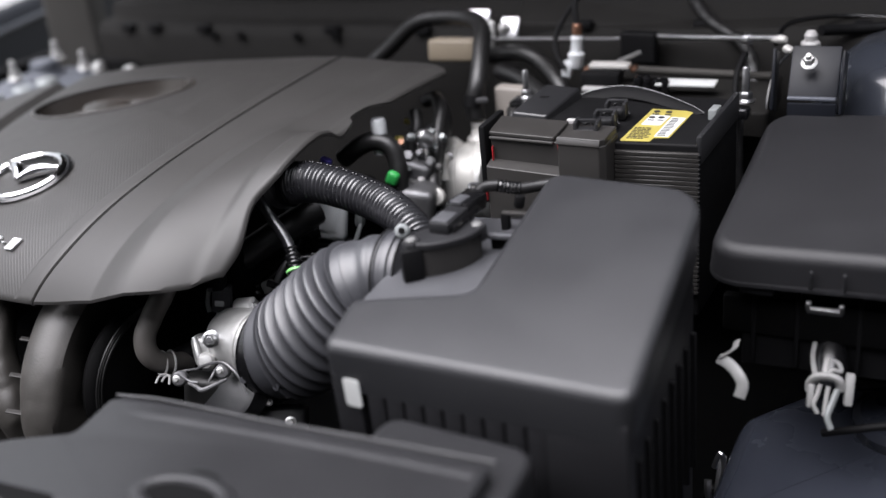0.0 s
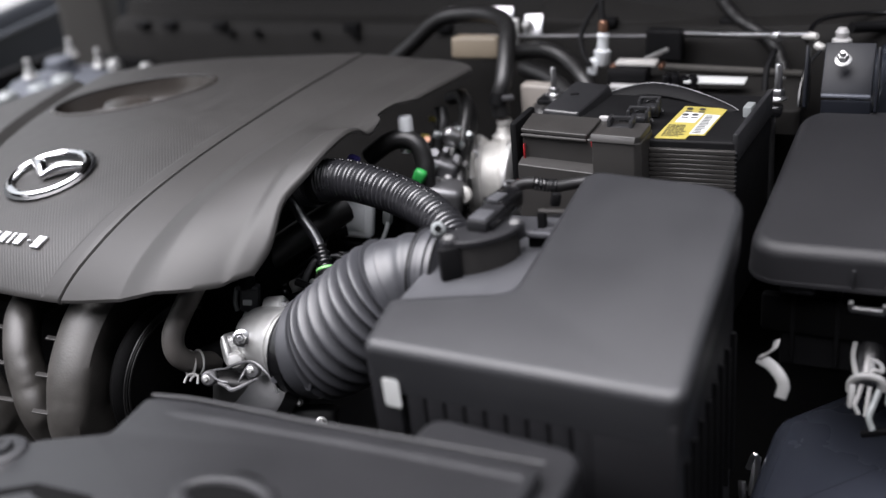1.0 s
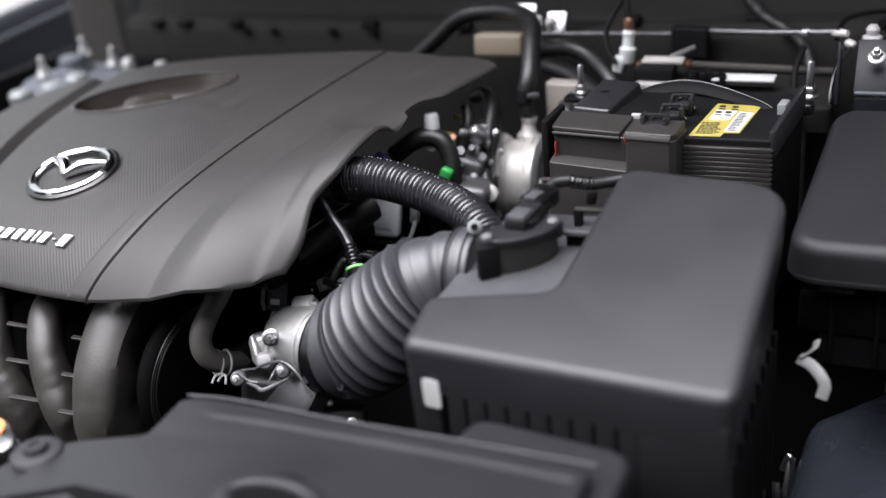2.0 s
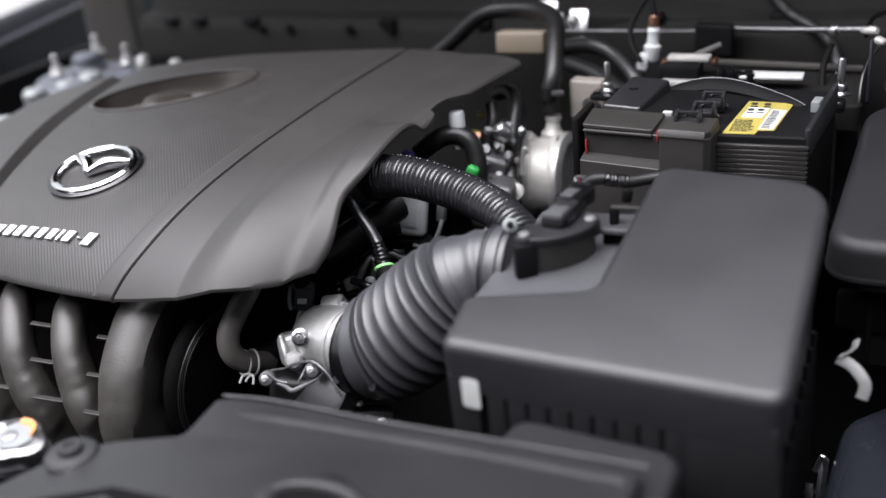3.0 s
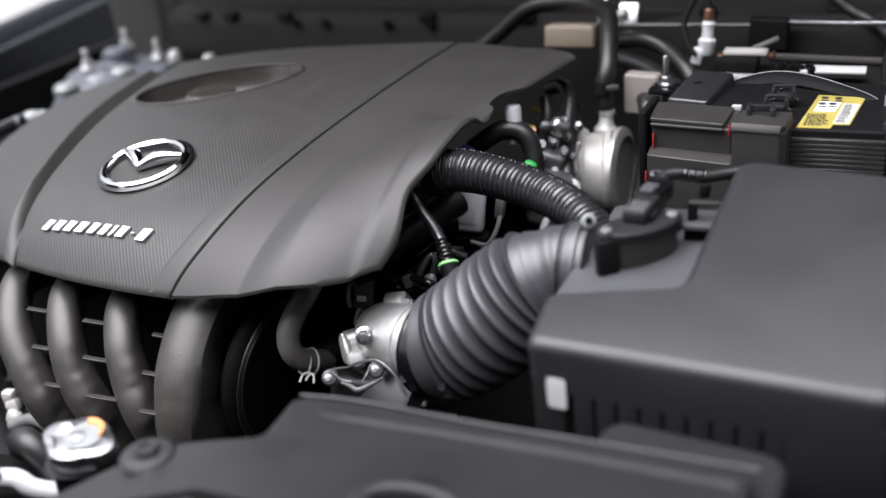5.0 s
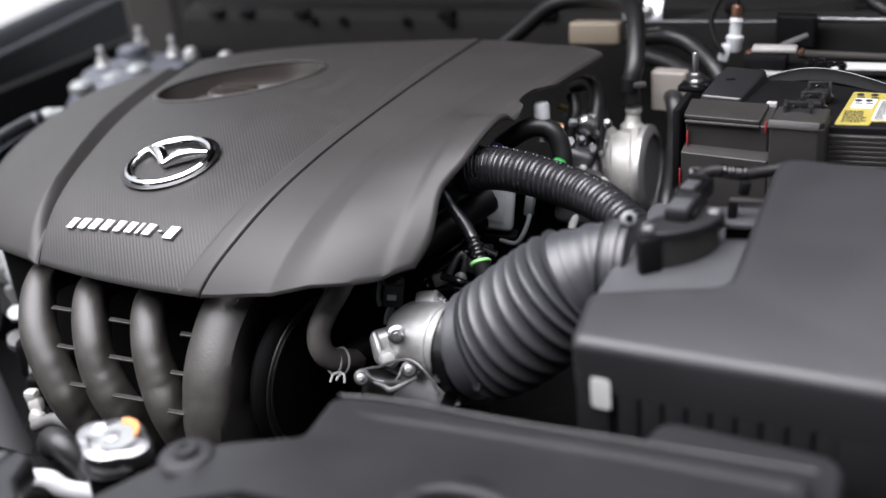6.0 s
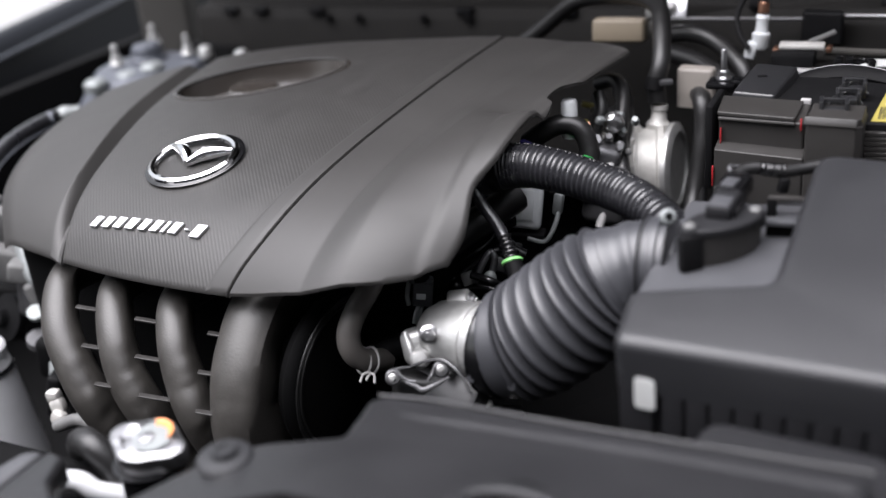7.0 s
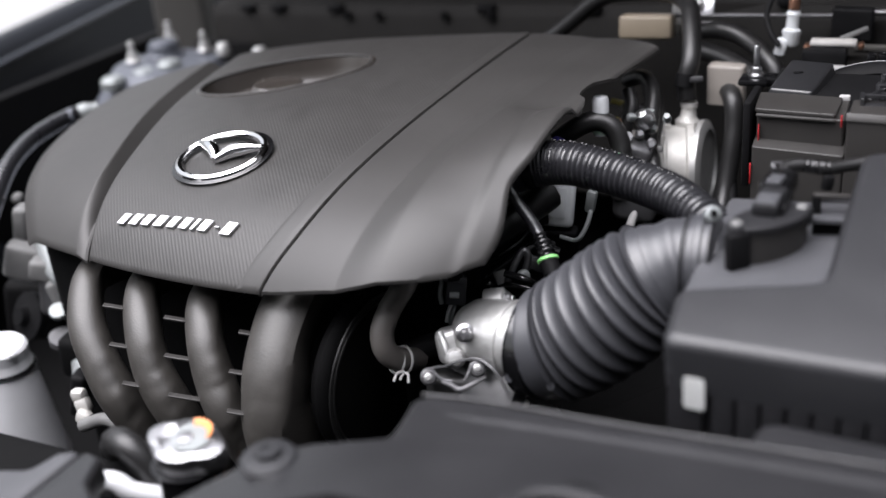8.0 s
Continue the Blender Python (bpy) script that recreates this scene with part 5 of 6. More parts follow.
part("sleeve", tube(LEAD[:6], 0.0060, 14, 8), CORRUGATED, lead)
boot = part("boot", tube(LEAD[4:], lambda s: 0.0068 + 0.0024 * s + 0.0011 * math.cos(2 * math.pi * 3 * s), 16, 20), GLOSSY, lead)
part("lime_ring", turned([(0.0095, -0.002), (0.0108, -0.001), (0.0108, 0.001), (0.0095, 0.002)], LEAD[6], (0.4, -0.5, -0.65), 24), LIME, boot, "lime green ring")
part("boot_end", tube([(-0.618, 0.841, 0.829), (-0.610, 0.833, 0.818)], 0.0095, 14, 4), MATT, lead)
valve = thing("purge_valve", "grey square solenoid valve with black pipes", "valve", (-0.66, 0.98, 0.79))
# paler than its grey metal, with the missing light put into the colour
valve_case = part("case", box((-0.6600, 0.984, 0.826), (0.040, 0.020, 0.054), 0.006, (-10, 6, 14), None, 3), ZINC, valve, "grey metal case")
part("case_window", box((-0.6585, 0.9735, 0.830), (0.024, 0.002, 0.034), 0.0008, (-10, 6, 14)), ZINC, valve_case, "pressed front of the case")
part("case_foot", box((-0.6575, 0.982, 0.792), (0.040, 0.022, 0.008), 0.003, (0, 4, 14)), MATT, valve)
part("bracket", box((-0.688, 0.962, 0.842), (0.034, 0.012, 0.003), 0.001, (-10, 8, 14)), STRUT, valve)
part("port", turned([(0.012, 0), (0.012, 0.010), (0.0155, 0.011), (0.0155, 0.014), (0.012, 0.015), (0.012, 0.020), (0.0155, 0.021), (0.0155, 0.024), (0.010, 0.026), (0.010, 0.04)], (-0.668, 0.968, 0.818), (-0.75, -0.6, -0.05), 22), GLOSSY, valve)
part("pipe", tube([(-0.70, 0.94, 0.815), (-0.72, 0.915, 0.805), (-0.74, 0.88, 0.79)], 0.0125, 14, 6), MATT, valve)
part("wire", tube([(-0.652, 0.968, 0.792), (-0.634, 0.968, 0.790), (-0.626, 0.973, 0.799), (-0.622, 0.985, 0.816), (-0.624, 1.0, 0.838)], 0.0026, 8, 6), VALVE, valve)
part("wire_plug", box((-0.6225, 0.990, 0.828), (0.011, 0.010, 0.026), 0.003, (0, 10, 0)), VALVE, valve)
hex_bolt(valve, (-0.603, 0.945, 0.785), (0.1, -0.8, 0.5), 0.008, STEEL)
injector = thing("wired_plug", "black wired plug with a white lock tab", "connector", (-0.712, 0.82, 0.78))
part("boot", tube([(-0.7250, 0.840, 0.825), (-0.7180, 0.832, 0.8110), (-0.7160, 0.829, 0.800)], 0.0095, 12, 5), MATT, injector)
wired = part("plug", box((-0.7150, 0.8290, 0.7880), (0.021, 0.014, 0.030), 0.003, (-10, 8, 24), None, 2), OUTLET, injector)
part("plug_collar", box((-0.7165, 0.8310, 0.8005), (0.025, 0.018, 0.006), 0.002, (-10, 8, 24)), OUTLET, wired)
part("lock_tab", box((-0.7135, 0.8210, 0.7865), (0.010, 0.004, 0.006), 0.001, (-10, 8, 24)), ZINC, wired)
part("wire", tube([(-0.7190, 0.8250, 0.7740), (-0.7215, 0.8200, 0.7660), (-0.7230, 0.8170, 0.7560)], 0.0022, 8, 5), ZINC, injector)
part("wire", tube([(-0.7150, 0.8240, 0.7730), (-0.7170, 0.8190, 0.7650), (-0.7180, 0.8150, 0.7550)], 0.0022, 8, 5), VALVE, injector)
part("side_wire", tube([(-0.7275, 0.8250, 0.8010), (-0.7290, 0.8200, 0.7860), (-0.7270, 0.8180, 0.7760)], 0.0026, 8, 5), VALVE, injector)
clutter = thing("wiring_bundle", "black wires and small grey connectors behind the intake bellows", "wiring", (-0.6594, 0.8931, 0.7332))
part("wire", tube([(-0.7183, 0.8815, 0.7690), (-0.6938, 0.8903, 0.7851), (-0.6742, 0.9015, 0.7990), (-0.6580, 0.9184, 0.8032), (-0.6380, 0.9243, 0.7947)], 0.0055, 10, 8), GLOSSY, clutter)
part("wire", tube([(-0.6763, 0.8730, 0.7824), (-0.6692, 0.8798, 0.8001), (-0.6631, 0.8888, 0.8111), (-0.6582, 0.8883, 0.8053), (-0.6607, 0.8854, 0.7904)], 0.0038, 10, 8), CAST_DARK, clutter)
part("wire", tube([(-0.6980, 0.8671, 0.7689), (-0.6756, 0.8705, 0.7770), (-0.6545, 0.8741, 0.7748), (-0.6357, 0.8738, 0.7675)], 0.0045, 10, 8), GLOSSY, clutter)
part("wire", tube([(-0.7193, 0.9010, 0.7834), (-0.6941, 0.9080, 0.7956), (-0.6766, 0.9240, 0.8085), (-0.6713, 0.9351, 0.8244)], 0.0030, 8, 8), GLOSSY, clutter)
part("plug", box((-0.6566, 0.9006, 0.7916), (0.020, 0.014, 0.016), 0.003, (-20, 25, 30)), PLASTIC, clutter)
part("plug", box((-0.6839, 0.8753, 0.7823), (0.014, 0.012, 0.018), 0.003, (-20, -15, 30)), DULL, clutter)
part("plug", box((-0.6535, 0.9305, 0.7981), (0.018, 0.012, 0.012), 0.003, (-20, 10, 30)), GLOSSY, clutter)
part("clip", turned([(0.007, 0), (0.007, 0.004), (0.004, 0.006)], (-0.6603, 0.8778, 0.7875), (0.3, -0.8, 0.4), 14), VALVE, clutter)
rng = random.Random(11)
for k in range(7):
    a = Vector((-0.74 + 0.022 * k, 0.87 + rng.uniform(-0.01, 0.03), 0.785 + rng.uniform(-0.01, 0.012)))
    b = a + Vector((rng.uniform(-0.02, 0.03), rng.uniform(0.0, 0.03), rng.uniform(-0.04, -0.01)))
    cable("short black wire behind the throttle", [a, (a + b) / 2 + Vector((0.01, -0.01, 0.006)), b], 0.004, GLOSSY)
cable("black pipe under the engine cover edge", [(-0.80, 0.83, 0.79), (-0.73, 0.86, 0.81), (-0.68, 0.90, 0.838), (-0.655, 0.95, 0.85)], 0.017, RUBBER, "pipe")

# ---- radiator shroud, its clips and the snorkel
shroud = thing("radiator_shroud", "matt black plastic radiator top cover", "shroud", (-0.6, 0.42, 0.70))


def shroud_height(x, y):
    z = 0.853 + 0.06 * (x + 0.6) - 0.09 * max(0.0, -0.62 - x)
    return z


SHROUD = fillet([(-0.262, 0.26), (-0.262, 0.54), (-0.30, 0.548), (-0.46, 0.553), (-0.60, 0.562), (-0.618, 0.552), (-0.613, 0.502), (-0.668, 0.489), (-0.700, 0.475), (-0.722, 0.44), (-0.745, 0.402), (-0.80, 0.398), (-0.828, 0.420), (-0.842, 0.450), (-0.866, 0.459), (-0.870, 0.26)], 0.008, 4)
bm = slab(SHROUD, 0.0, 0.022, 0.006, 0.0)
bmesh.ops.bisect_plane(bm, geom=bm.verts[:] + bm.edges[:] + bm.faces[:], plane_co=(-0.62, 0, 0), plane_no=(1, 0, 0))
for v in bm.verts:
    v.co.z += shroud_height(v.co.x, v.co.y)
part("cover", bm, SHROUD_PLASTIC, shroud)


def ridge_face(u, v):
    """A low rounded swell along the rear edge."""
    x = -0.606 + 0.336 * u
    y = 0.5405 - 0.012 * u * u + 0.026 * (v - 0.5)
    return Vector((x, y, shroud_height(x, 0.50) - 0.0006 + 0.0015 * math.sin(math.pi * v) ** 2 * min(1, 8 * u)))


part("ridge", sheet(40, 10, ridge_face, 0.001), SHROUD_PLASTIC, shroud, "low rounded ridge along the rear edge")
part("lip", tube([(-0.612, 0.556, 0.853), (-0.56, 0.557, 0.857), (-0.46, 0.551, 0.862), (-0.36, 0.547, 0.868), (-0.26, 0.542, 0.874)], 0.0016, 10, 8), SHROUD_PLASTIC, shroud)
# split off the cover in lighter grey, putting the sky's sheen into the colour
side = thing("shroud_sheen", "part of the radiator cover, lighter grey for the sky's sheen on it", "panel", (-1.0, 0.35, 0.79))
part("panel", slab(fillet([(-1.25, 0.26), (-0.873, 0.26), (-0.869, 0.458), (-0.890, 0.452), (-0.898, 0.428), (-0.96, 0.420), (-1.25, 0.41)], 0.008, 4), shroud_height, 0.022, 0.006), OUTLET, side)
m = Matrix.Translation((-0.462, 0.452, shroud_height(-0.462, 0.452) + 0.001))
part("hole_rim", ring_mesh(0.036, 0.020, 0.007, 0.004, m, 40), SHROUD_PLASTIC, shroud)
# near-black disc and sheet laid on the cover paint the shade of openings
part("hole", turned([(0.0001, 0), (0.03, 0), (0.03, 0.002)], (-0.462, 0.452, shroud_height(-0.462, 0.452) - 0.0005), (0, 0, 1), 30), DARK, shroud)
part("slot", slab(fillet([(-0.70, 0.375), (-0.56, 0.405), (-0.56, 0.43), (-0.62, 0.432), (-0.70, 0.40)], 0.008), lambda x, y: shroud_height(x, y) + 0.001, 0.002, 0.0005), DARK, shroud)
for x, y in ((-0.690, 0.462),):
    pin = thing("push_clip", "black plastic push clip on the shroud", "clip", (x, y, 0.845))
    part("washer", turned([(0.020, 0), (0.0215, 0.003), (0.019, 0.006), (0.013, 0.007)], (x, y, shroud_height(x, y) - 0.001), (0, 0, 1), 28), LID_PLASTIC, pin)
    part("pin_head", turned([(0.0095, 0), (0.010, 0.003), (0.0085, 0.0055), (0.005, 0.0055), (0.004, 0.0035), (0.001, 0.0035)], (x, y, shroud_height(x, y) + 0.005), (0, 0, 1), 20), LID_PLASTIC, pin)
snorkel = thing("air_snorkel", "black plastic intake snorkel with rounded corners", "snorkel", (-0.31, 0.55, 0.70))
part("snorkel_top", slab(fillet([(-0.378, 0.48), (-0.245, 0.475), (-0.245, 0.585), (-0.375, 0.598)], [0.004, 0.004, 0.024, 0.02]), lambda x, y: 0.856 + 0.02 * (x + 0.37), ("z", 0.74), 0.008), SHROUD_PLASTIC, snorkel)
part("snorkel_seam", box((-0.311, 0.594, 0.825), (0.11, 0.004, 0.004), 0.001, (0, 0, -5)), MATT, snorkel)

# ---- radiator cap and neck
cap = thing("radiator_filler", "radiator filler neck with a bright pressed steel cap", "radiator filler", (-0.792, 0.489, 0.76))
CAPZ = Matrix.Translation((-0.792, 0.490, 0.817)) @ Matrix.Rotation(radians(7), 4, "X") @ Matrix.Rotation(radians(1), 4, "Y") @ Matrix.Rotation(radians(-4), 4, "Z")
bm = bmesh.new()
rings = []
for r_f, z in ((0.80, -0.014), (0.98, -0.013), (1.0, -0.004), (0.94, 0.001), (0.72, 0.003), (0.68, 0.0), (0.3, 0.001), (0.26, 0.004), (0.01, 0.005)):
    ring = []
    for k in range(60):
        t = 2 * math.pi * k / 60
        r = 0.0265 + 0.0115 * max(0, math.cos(2 * t)) ** 2
        r = r if r_f > 0.7 else 0.0265
        ring.append(CAPZ @ Vector((r * r_f * math.cos(t), r * r_f * math.sin(t), z)))
    rings.append(ring)
loft(bm, rings)
steel_cap = part("cap", bm, CAP_STEEL, cap)
part("print", turned([(0.017, 0), (0.017, 0.0006), (0.0001, 0.0008)], CAPZ @ Vector((0.004, 0.004, 0.0022)), CAPZ.to_3x3() @ Vector((0, 0, 1)), 20), VALVE, steel_cap)
part("print_arc", tube([CAPZ @ Vector((0.004 + 0.014 * math.cos(t), 0.004 + 0.014 * math.sin(t), 0.0032)) for t in (0.2, 0.7, 1.2, 1.7, 2.1)], 0.0042, 8, 6, flat=0.25), ORANGE, steel_cap, "orange warning arc")
part("neck", turned([(0.026, 0), (0.026, 0.05), (0.030, 0.055)], (-0.792, 0.489, 0.745), (0, 0, 1), 28), GLOSSY, cap)
cable("black overflow hose from the radiator neck", [(-0.915, 0.53, 0.755), (-0.900, 0.520, 0.772), (-0.878, 0.512, 0.776), (-0.860, 0.512, 0.758), (-0.852, 0.510, 0.735), (-0.850, 0.51, 0.70)], 0.013, RUBBER, "hose")
cable("pale clear overflow tube", [(-0.90, 0.47, 0.765), (-0.875, 0.483, 0.762), (-0.86, 0.487, 0.752), (-0.84, 0.50, 0.742)], 0.009, CLOUDY, "hose")
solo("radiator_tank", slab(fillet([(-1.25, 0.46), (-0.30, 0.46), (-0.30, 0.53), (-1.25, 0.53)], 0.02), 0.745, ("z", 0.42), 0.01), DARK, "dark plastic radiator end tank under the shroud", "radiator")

# ---- far side: reservoir, damper tower, hoses, loose white parts
tank = thing("washer_filler", "cloudy white plastic filler neck with a black ring", "filler neck", (-1.350, 0.775, 0.45))
NECK = Vector((-1.3499, 0.7747, 0.6291))
part("neck", turned([(0.062, -0.16), (0.050, -0.09), (0.038, -0.012), (0.034, 0.0), (0.033, 0.006)], NECK, (0.1, 0.0, 1), 36), CLOUDY, tank)
part("seal_ring", turned([(0.037, -0.004), (0.0395, -0.001), (0.037, 0.003)], NECK + Vector((0, 0, -0.012)), (0.1, 0, 1), 36), GLOSSY, tank)
tank_cap = part("cap", turned([(0.034, 0.004), (0.034, 0.016), (0.030, 0.020), (0.026, 0.018), (0.001, 0.018)], NECK, (0.1, 0, 1), 36), CLOUDY, tank)
part("cap_tab", box(NECK + Vector((0.030, -0.010, 0.014)), (0.016, 0.012, 0.008), 0.003, (0, 0, -20)), CLOUDY, tank_cap)
tower = thing("damper_tower", "grey-blue steel damper tower with three studs", "damper tower", (-1.62, 1.46, 0.60))
part("cone", turned([(0.28, -0.20), (0.17, -0.09), (0.108, -0.006), (0.095, 0.010), (0.04, 0.015), (0.001, 0.015)], (-1.60, 1.48, 0.795), (0, 0, 1), 40), STRUT, tower)
part("mount", turned([(0.036, 0), (0.036, 0.010), (0.029, 0.014), (0.029, 0.026), (0.024, 0.033), (0.001, 0.035)], (-1.618, 1.505, 0.805), (0, 0, 1), 28), STRUT, tower)
for x, y in ((-1.655, 1.46), (-1.685, 1.605), (-1.555, 1.545)):
    hex_bolt(tower, (x, y, 0.812), (0, 0, 1), 0.018, CAST, 0.034, "stud_nut")
for x, y, z in ((-1.565, 1.45, 0.800), (-1.63, 1.37, 0.79), (-1.60, 1.42, 0.79)):
    part("weld_boss", turned([(0.022, 0), (0.022, 0.014), (0.016, 0.02), (0.001, 0.021)], (x, y, z), (0, 0, 1), 16), VALVE, tower)
for x, y in ((-1.49, 1.545), (-1.40, 1.53)):
    solo("scuttle_bolt", turned([(0.014, 0), (0.014, 0.012), (0.009, 0.02), (0.001, 0.021)], (x, y - 0.03, 0.815), (0, 0, 1), 14), CAST, "pale bolt head below the scuttle", "bolt", "scuttle bolts")
far_hose = thing("coolant_hose", "thick black hose round the far side of the engine", "hose", (-1.56, 1.1, 0.75))
part("hose", tube([(-1.5023, 1.1650, 0.8212), (-1.5118, 1.1252, 0.8212), (-1.5108, 1.0626, 0.8160), (-1.4924, 1.0008, 0.8082), (-1.4659, 0.9442, 0.7945), (-1.4281, 0.8766, 0.7693), (-1.3857, 0.8047, 0.7338)], 0.0125, 14, 8), CORRUGATED, far_hose)
part("hose_tip", turned([(0.0125, -0.010), (0.0145, -0.004), (0.0145, 0.004), (0.011, 0.012), (0.009, 0.024)], (-1.5001, 1.1602, 0.8220), (0.75, 0.6, 0.15), 16), VALVE, far_hose, "pale fitting at the hose end")
part("hose_band", turned([(0.0128, -0.005), (0.0140, -0.004), (0.0140, 0.004), (0.0128, 0.005)], (-1.5068, 1.1395, 0.8212), (0.8, 0.5, 0.2), 18), STRUT, far_hose)
endcase = thing("engine_end_casting", "pale grey cast end of the engine beyond the cover", "casting", (-1.365, 0.853, 0.645))
part("casting", box((-1.414, 0.918, 0.744), (0.022, 0.03, 0.062), 0.007, (0, 12, 20), None, 3), DULL, endcase)
part("casting", box((-1.392, 0.885, 0.709), (0.05, 0.03, 0.05), 0.007, (0, 20, 25), None, 3), DULL, endcase)
part("casting", box((-1.337, 0.876, 0.707), (0.052, 0.03, 0.03), 0.007, (0, 14, 25), None, 3), DULL, endcase)
part("casting", box((-1.320, 0.866, 0.672), (0.022, 0.02, 0.055), 0.007, (0, -14, 25), None, 3), DULL, endcase)
part("casting", box((-1.441, 0.943, 0.772), (0.016, 0.02, 0.016), 0.007, (0, 30, 20), None, 3), DULL, endcase)
part("pulley", turned([(0.030, 0), (0.034, 0.004), (0.034, 0.016), (0.014, 0.02), (0.012, 0.03)], (-1.399, 0.886, 0.622), (-0.2, -0.8, 0.4), 24), MATT, endcase)
# near-black block paints the shade of the recess behind the castings
part("recess_shade", box((-1.450, 0.935, 0.601), (0.09, 0.04, 0.09), 0.012, (0, 10, 25), None, 3), DARK, endcase)
misc = thing("accessory_bracket", "pale cast accessory bracket on the engine's far end", "bracket", (-1.31, 0.86, 0.62))
part("arm", tube([(-1.36, 0.90, 0.74), (-1.32, 0.87, 0.715), (-1.29, 0.86, 0.70), (-1.26, 0.83, 0.65), (-1.24, 0.80, 0.61)], 0.016, 12, 6, flat=0.5), VALVE, misc)
part("body", box((-1.34, 0.90, 0.665), (0.07, 0.05, 0.07), 0.012, (0, 10, 20), None, 3), CAST_DARK, misc)
part("body", box((-1.24, 0.83, 0.62), (0.09, 0.05, 0.06), 0.012, (0, 5, 10), None, 3), DARK, misc)
part("ring", turned([(0.010, -0.004), (0.018, -0.004), (0.018, 0.005), (0.010, 0.005)], (-1.285, 0.822, 0.640), (0.3, -0.1, 0.9), 24), CAST_DARK, misc)
part("ring", turned([(0.006, -0.004), (0.011, -0.004), (0.011, 0.005), (0.006, 0.005)], (-1.302, 0.840, 0.668), (0.3, -0.4, 0.7), 20), VALVE, misc)
part("lug", box((-1.225, 0.775, 0.60), (0.02, 0.03, 0.06), 0.006, (0, 15, 20), None, 3), MATT, misc)
loom = thing("wiring_loom_block", "pale crinkled wiring loom end beside the radiator", "wiring", (-1.16, 0.72, 0.60))
rng = random.Random(3)
for k in (2, 3, 4):
    part("loom_strand", box((-1.178 + 0.006 * k, 0.735 - 0.006 * k + rng.uniform(-0.004, 0.004), 0.660 - 0.010 * k), (0.018, 0.014, 0.018), 0.005, (rng.uniform(-20, 20), rng.uniform(-20, 20), rng.uniform(-30, 30))), PALE, loom)
part("tube", tube([(-1.15, 0.70, 0.615), (-1.11, 0.705, 0.628), (-1.06, 0.70, 0.61)], 0.008, 10, 6), DULL, loom)

# ---- low corner by the near wing: headlamp housing, cable ties, strap
lamp = thing("headlamp_housing", "dark blue-grey plastic back of the headlamp", "headlamp", (-0.08, 0.95, 0.45))
part("shell", slab(fillet([(-0.185, 0.80), (0.09, 0.80), (0.09, 1.08), (-0.09, 1.07), (-0.175, 0.98)], 0.04, 8), lambda x, y: 0.648 + 0.08 * (y - 0.95), ("z", 0.42), 0.03, 0.01), LAMPBACK, lamp)
part("bulb_cap", turned([(0.045, 0), (0.045, 0.02), (0.038, 0.028), (0.001, 0.03)], (-0.02, 0.99, 0.648), (0, -0.2, 1), 32), LAMPBACK, lamp)
cable("black cable over the headlamp", [(-0.085, 0.905, 0.690), (-0.06, 0.90, 0.702), (-0.03, 0.905, 0.709), (0.02, 0.92, 0.71)], 0.004, MATT)
strap = thing("cable_tie", "white plastic cable strap hanging beside the filter box", "cable tie", (-0.16, 0.86, 0.75))
part("strap", tube([(-0.1741, 0.8533, 0.7890), (-0.1628, 0.8481, 0.7867), (-0.1531, 0.8404, 0.7811), (-0.1491, 0.8362, 0.7736), (-0.1511, 0.8319, 0.7639)], 0.0052, 10, 8, flat=0.25), TIE, strap)
part("strap_tail", tube([(-0.1619, 0.8729, 0.7978), (-0.1624, 0.8652, 0.7949), (-0.1660, 0.8578, 0.7937), (-0.1738, 0.8516, 0.7900)], 0.0046, 10, 8, flat=0.25), TIE, strap)
loop = thing("wire_clip", "white plastic clip holding bare wire ends", "clip", (-0.08, 0.89, 0.73))
part("band", tube([(-0.0956, 0.8873, 0.7481), (-0.0952, 0.8877, 0.7578), (-0.0884, 0.8864, 0.7641), (-0.0797, 0.8874, 0.7644), (-0.0726, 0.8868, 0.7625), (-0.0702, 0.8875, 0.7539)], 0.0068, 12, 8, flat=0.6), TIE, loop)
part("latch", box((-0.0630, 0.8879, 0.7538), (0.008, 0.010, 0.030), 0.002, (-20, 4, 10)), TIE, loop)
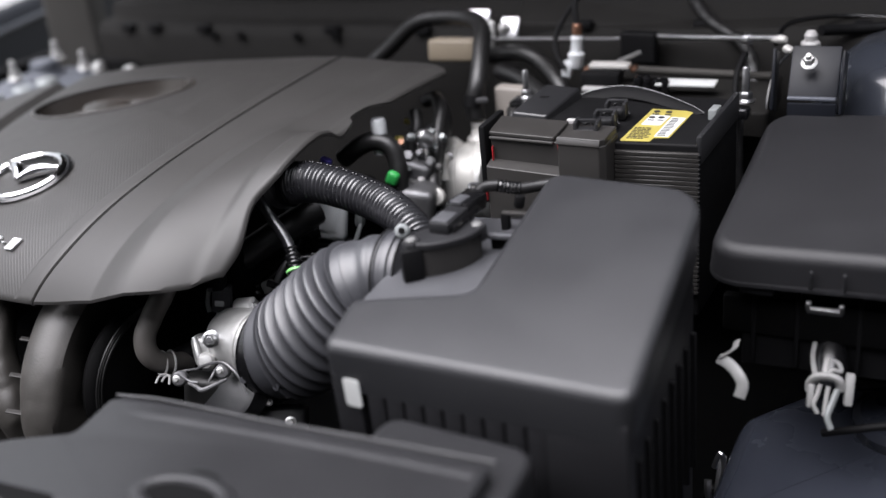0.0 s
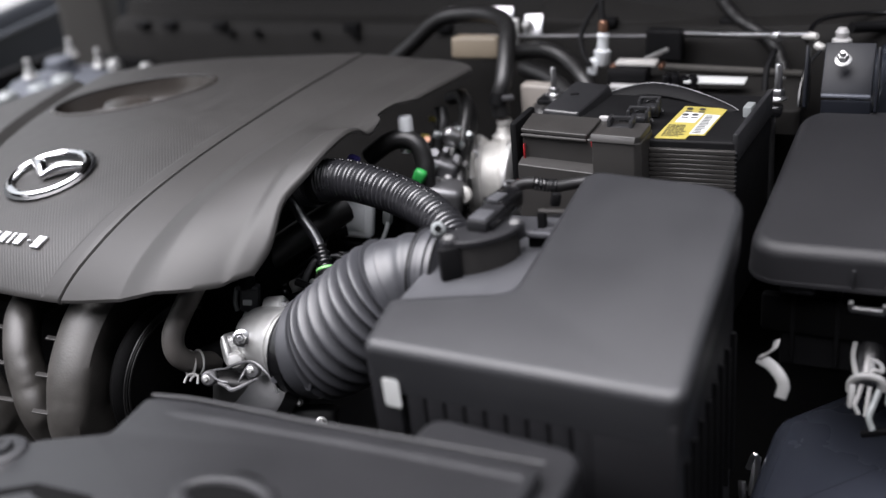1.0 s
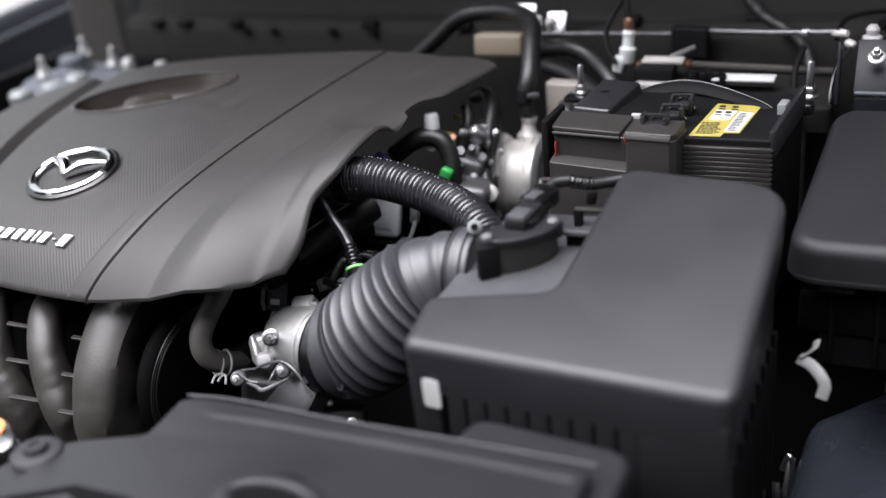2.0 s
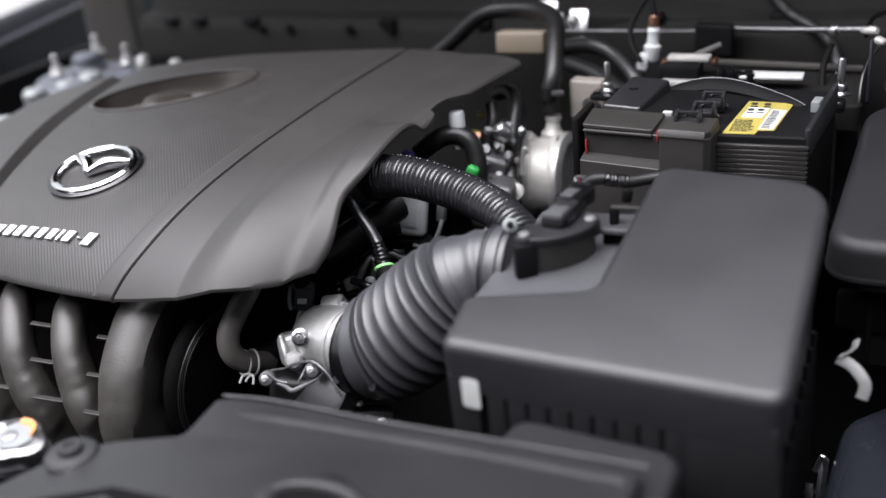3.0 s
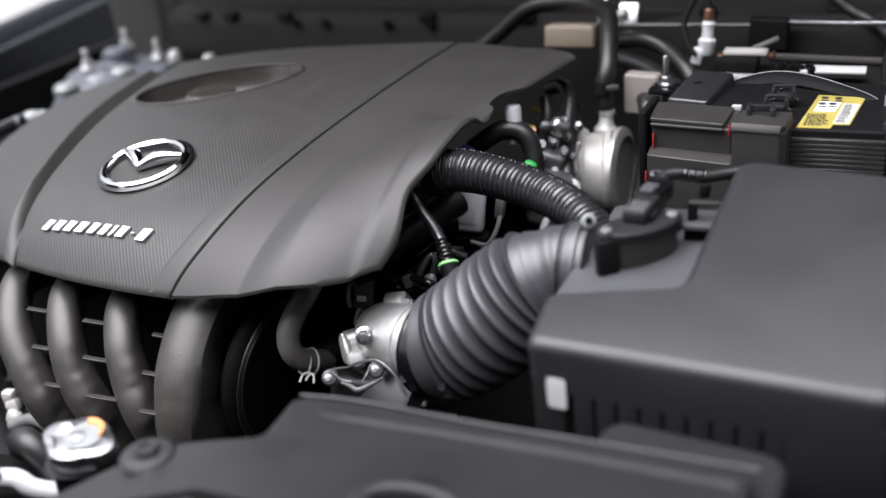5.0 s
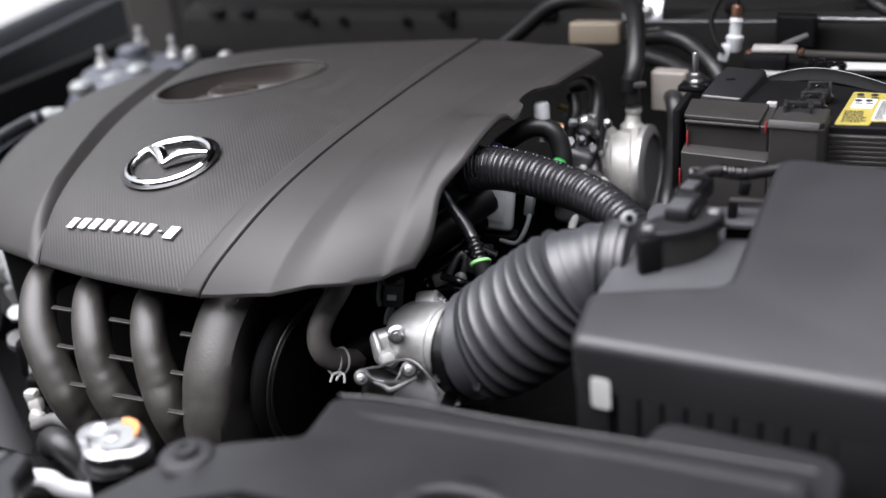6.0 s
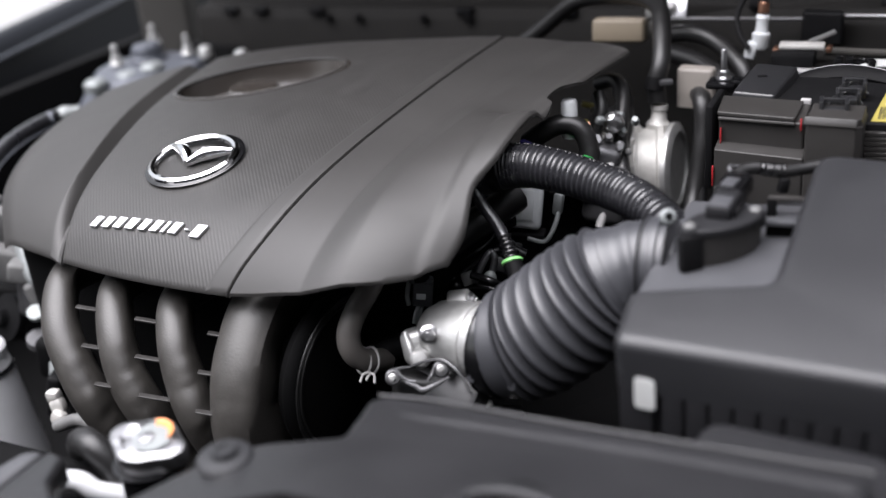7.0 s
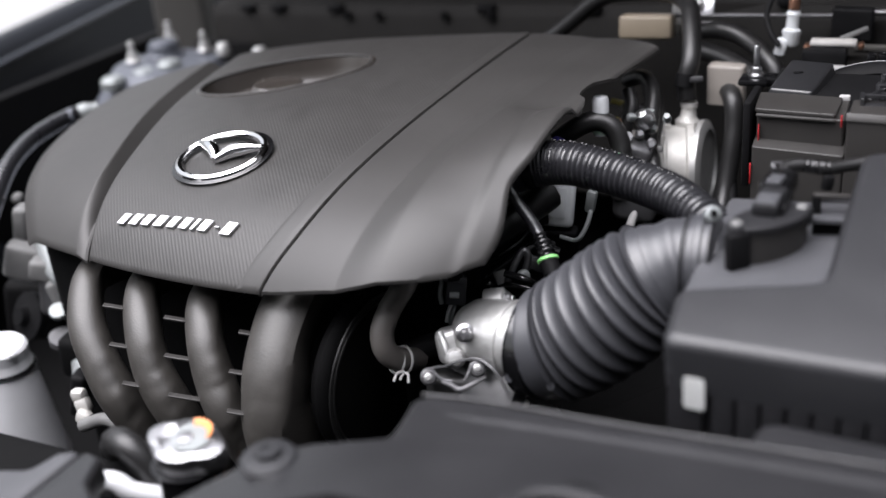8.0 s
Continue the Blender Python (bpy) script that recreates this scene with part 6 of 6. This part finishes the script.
part("latch", box((-0.0956, 0.8802, 0.7463), (0.006, 0.010, 0.022), 0.002, (-20, 4, 10)), TIE, loop)
part("wire", tube([(-0.0985, 0.9232, 0.7781), (-0.0987, 0.9123, 0.7696), (-0.0955, 0.8980, 0.7650), (-0.0926, 0.8897, 0.7607)], 0.0026, 8, 6), TIE, loop)
part("wire", tube([(-0.0873, 0.8942, 0.7614), (-0.0885, 0.9019, 0.7663), (-0.0833, 0.9054, 0.7713), (-0.0750, 0.9032, 0.7704), (-0.0722, 0.8981, 0.7654), (-0.0798, 0.8950, 0.7671), (-0.0839, 0.8911, 0.7615)], 0.0022, 8, 8), TIE, loop)
part("wire", tube([(-0.0876, 0.8829, 0.7585), (-0.0893, 0.8770, 0.7496), (-0.0913, 0.8721, 0.7424), (-0.0876, 0.8698, 0.7348)], 0.0022, 8, 6), TIE, loop)
part("wire", tube([(-0.0806, 0.8828, 0.7573), (-0.0812, 0.8760, 0.7468), (-0.0816, 0.8696, 0.7336)], 0.0022, 8, 6), TIE, loop)
part("wire", tube([(-0.0726, 0.8823, 0.7555), (-0.0759, 0.8745, 0.7439), (-0.0785, 0.8678, 0.7342), (-0.0744, 0.8637, 0.7241)], 0.0030, 8, 6), VALVE, loop)
part("sleeve", tube([(-0.0850, 0.9410, 0.7764), (-0.0842, 0.9231, 0.7657), (-0.0829, 0.9029, 0.7519)], 0.017, 14, 6), GLOSSY, loop)

prong = thing("steel_latch", "bright steel wire latch low beside the filter box", "latch", (-0.19, 0.94, 0.58))
part("plate", box((-0.1885, 0.943, 0.588), (0.009, 0.004, 0.045), 0.0015, (-15, 8, 20)), BRIGHT, prong)
part("spring", tube([(-0.196, 0.945, 0.595), (-0.190, 0.948, 0.612), (-0.186, 0.945, 0.600), (-0.187, 0.935, 0.57)], 0.003, 8, 6), STEEL, prong)
part("hook", tube([(-0.20, 0.935, 0.585), (-0.199, 0.93, 0.575), (-0.196, 0.928, 0.56)], 0.004, 8, 5), STEEL, prong)
part("base", box((-0.192, 0.945, 0.50), (0.02, 0.01, 0.14), 0.003), MATT, prong)
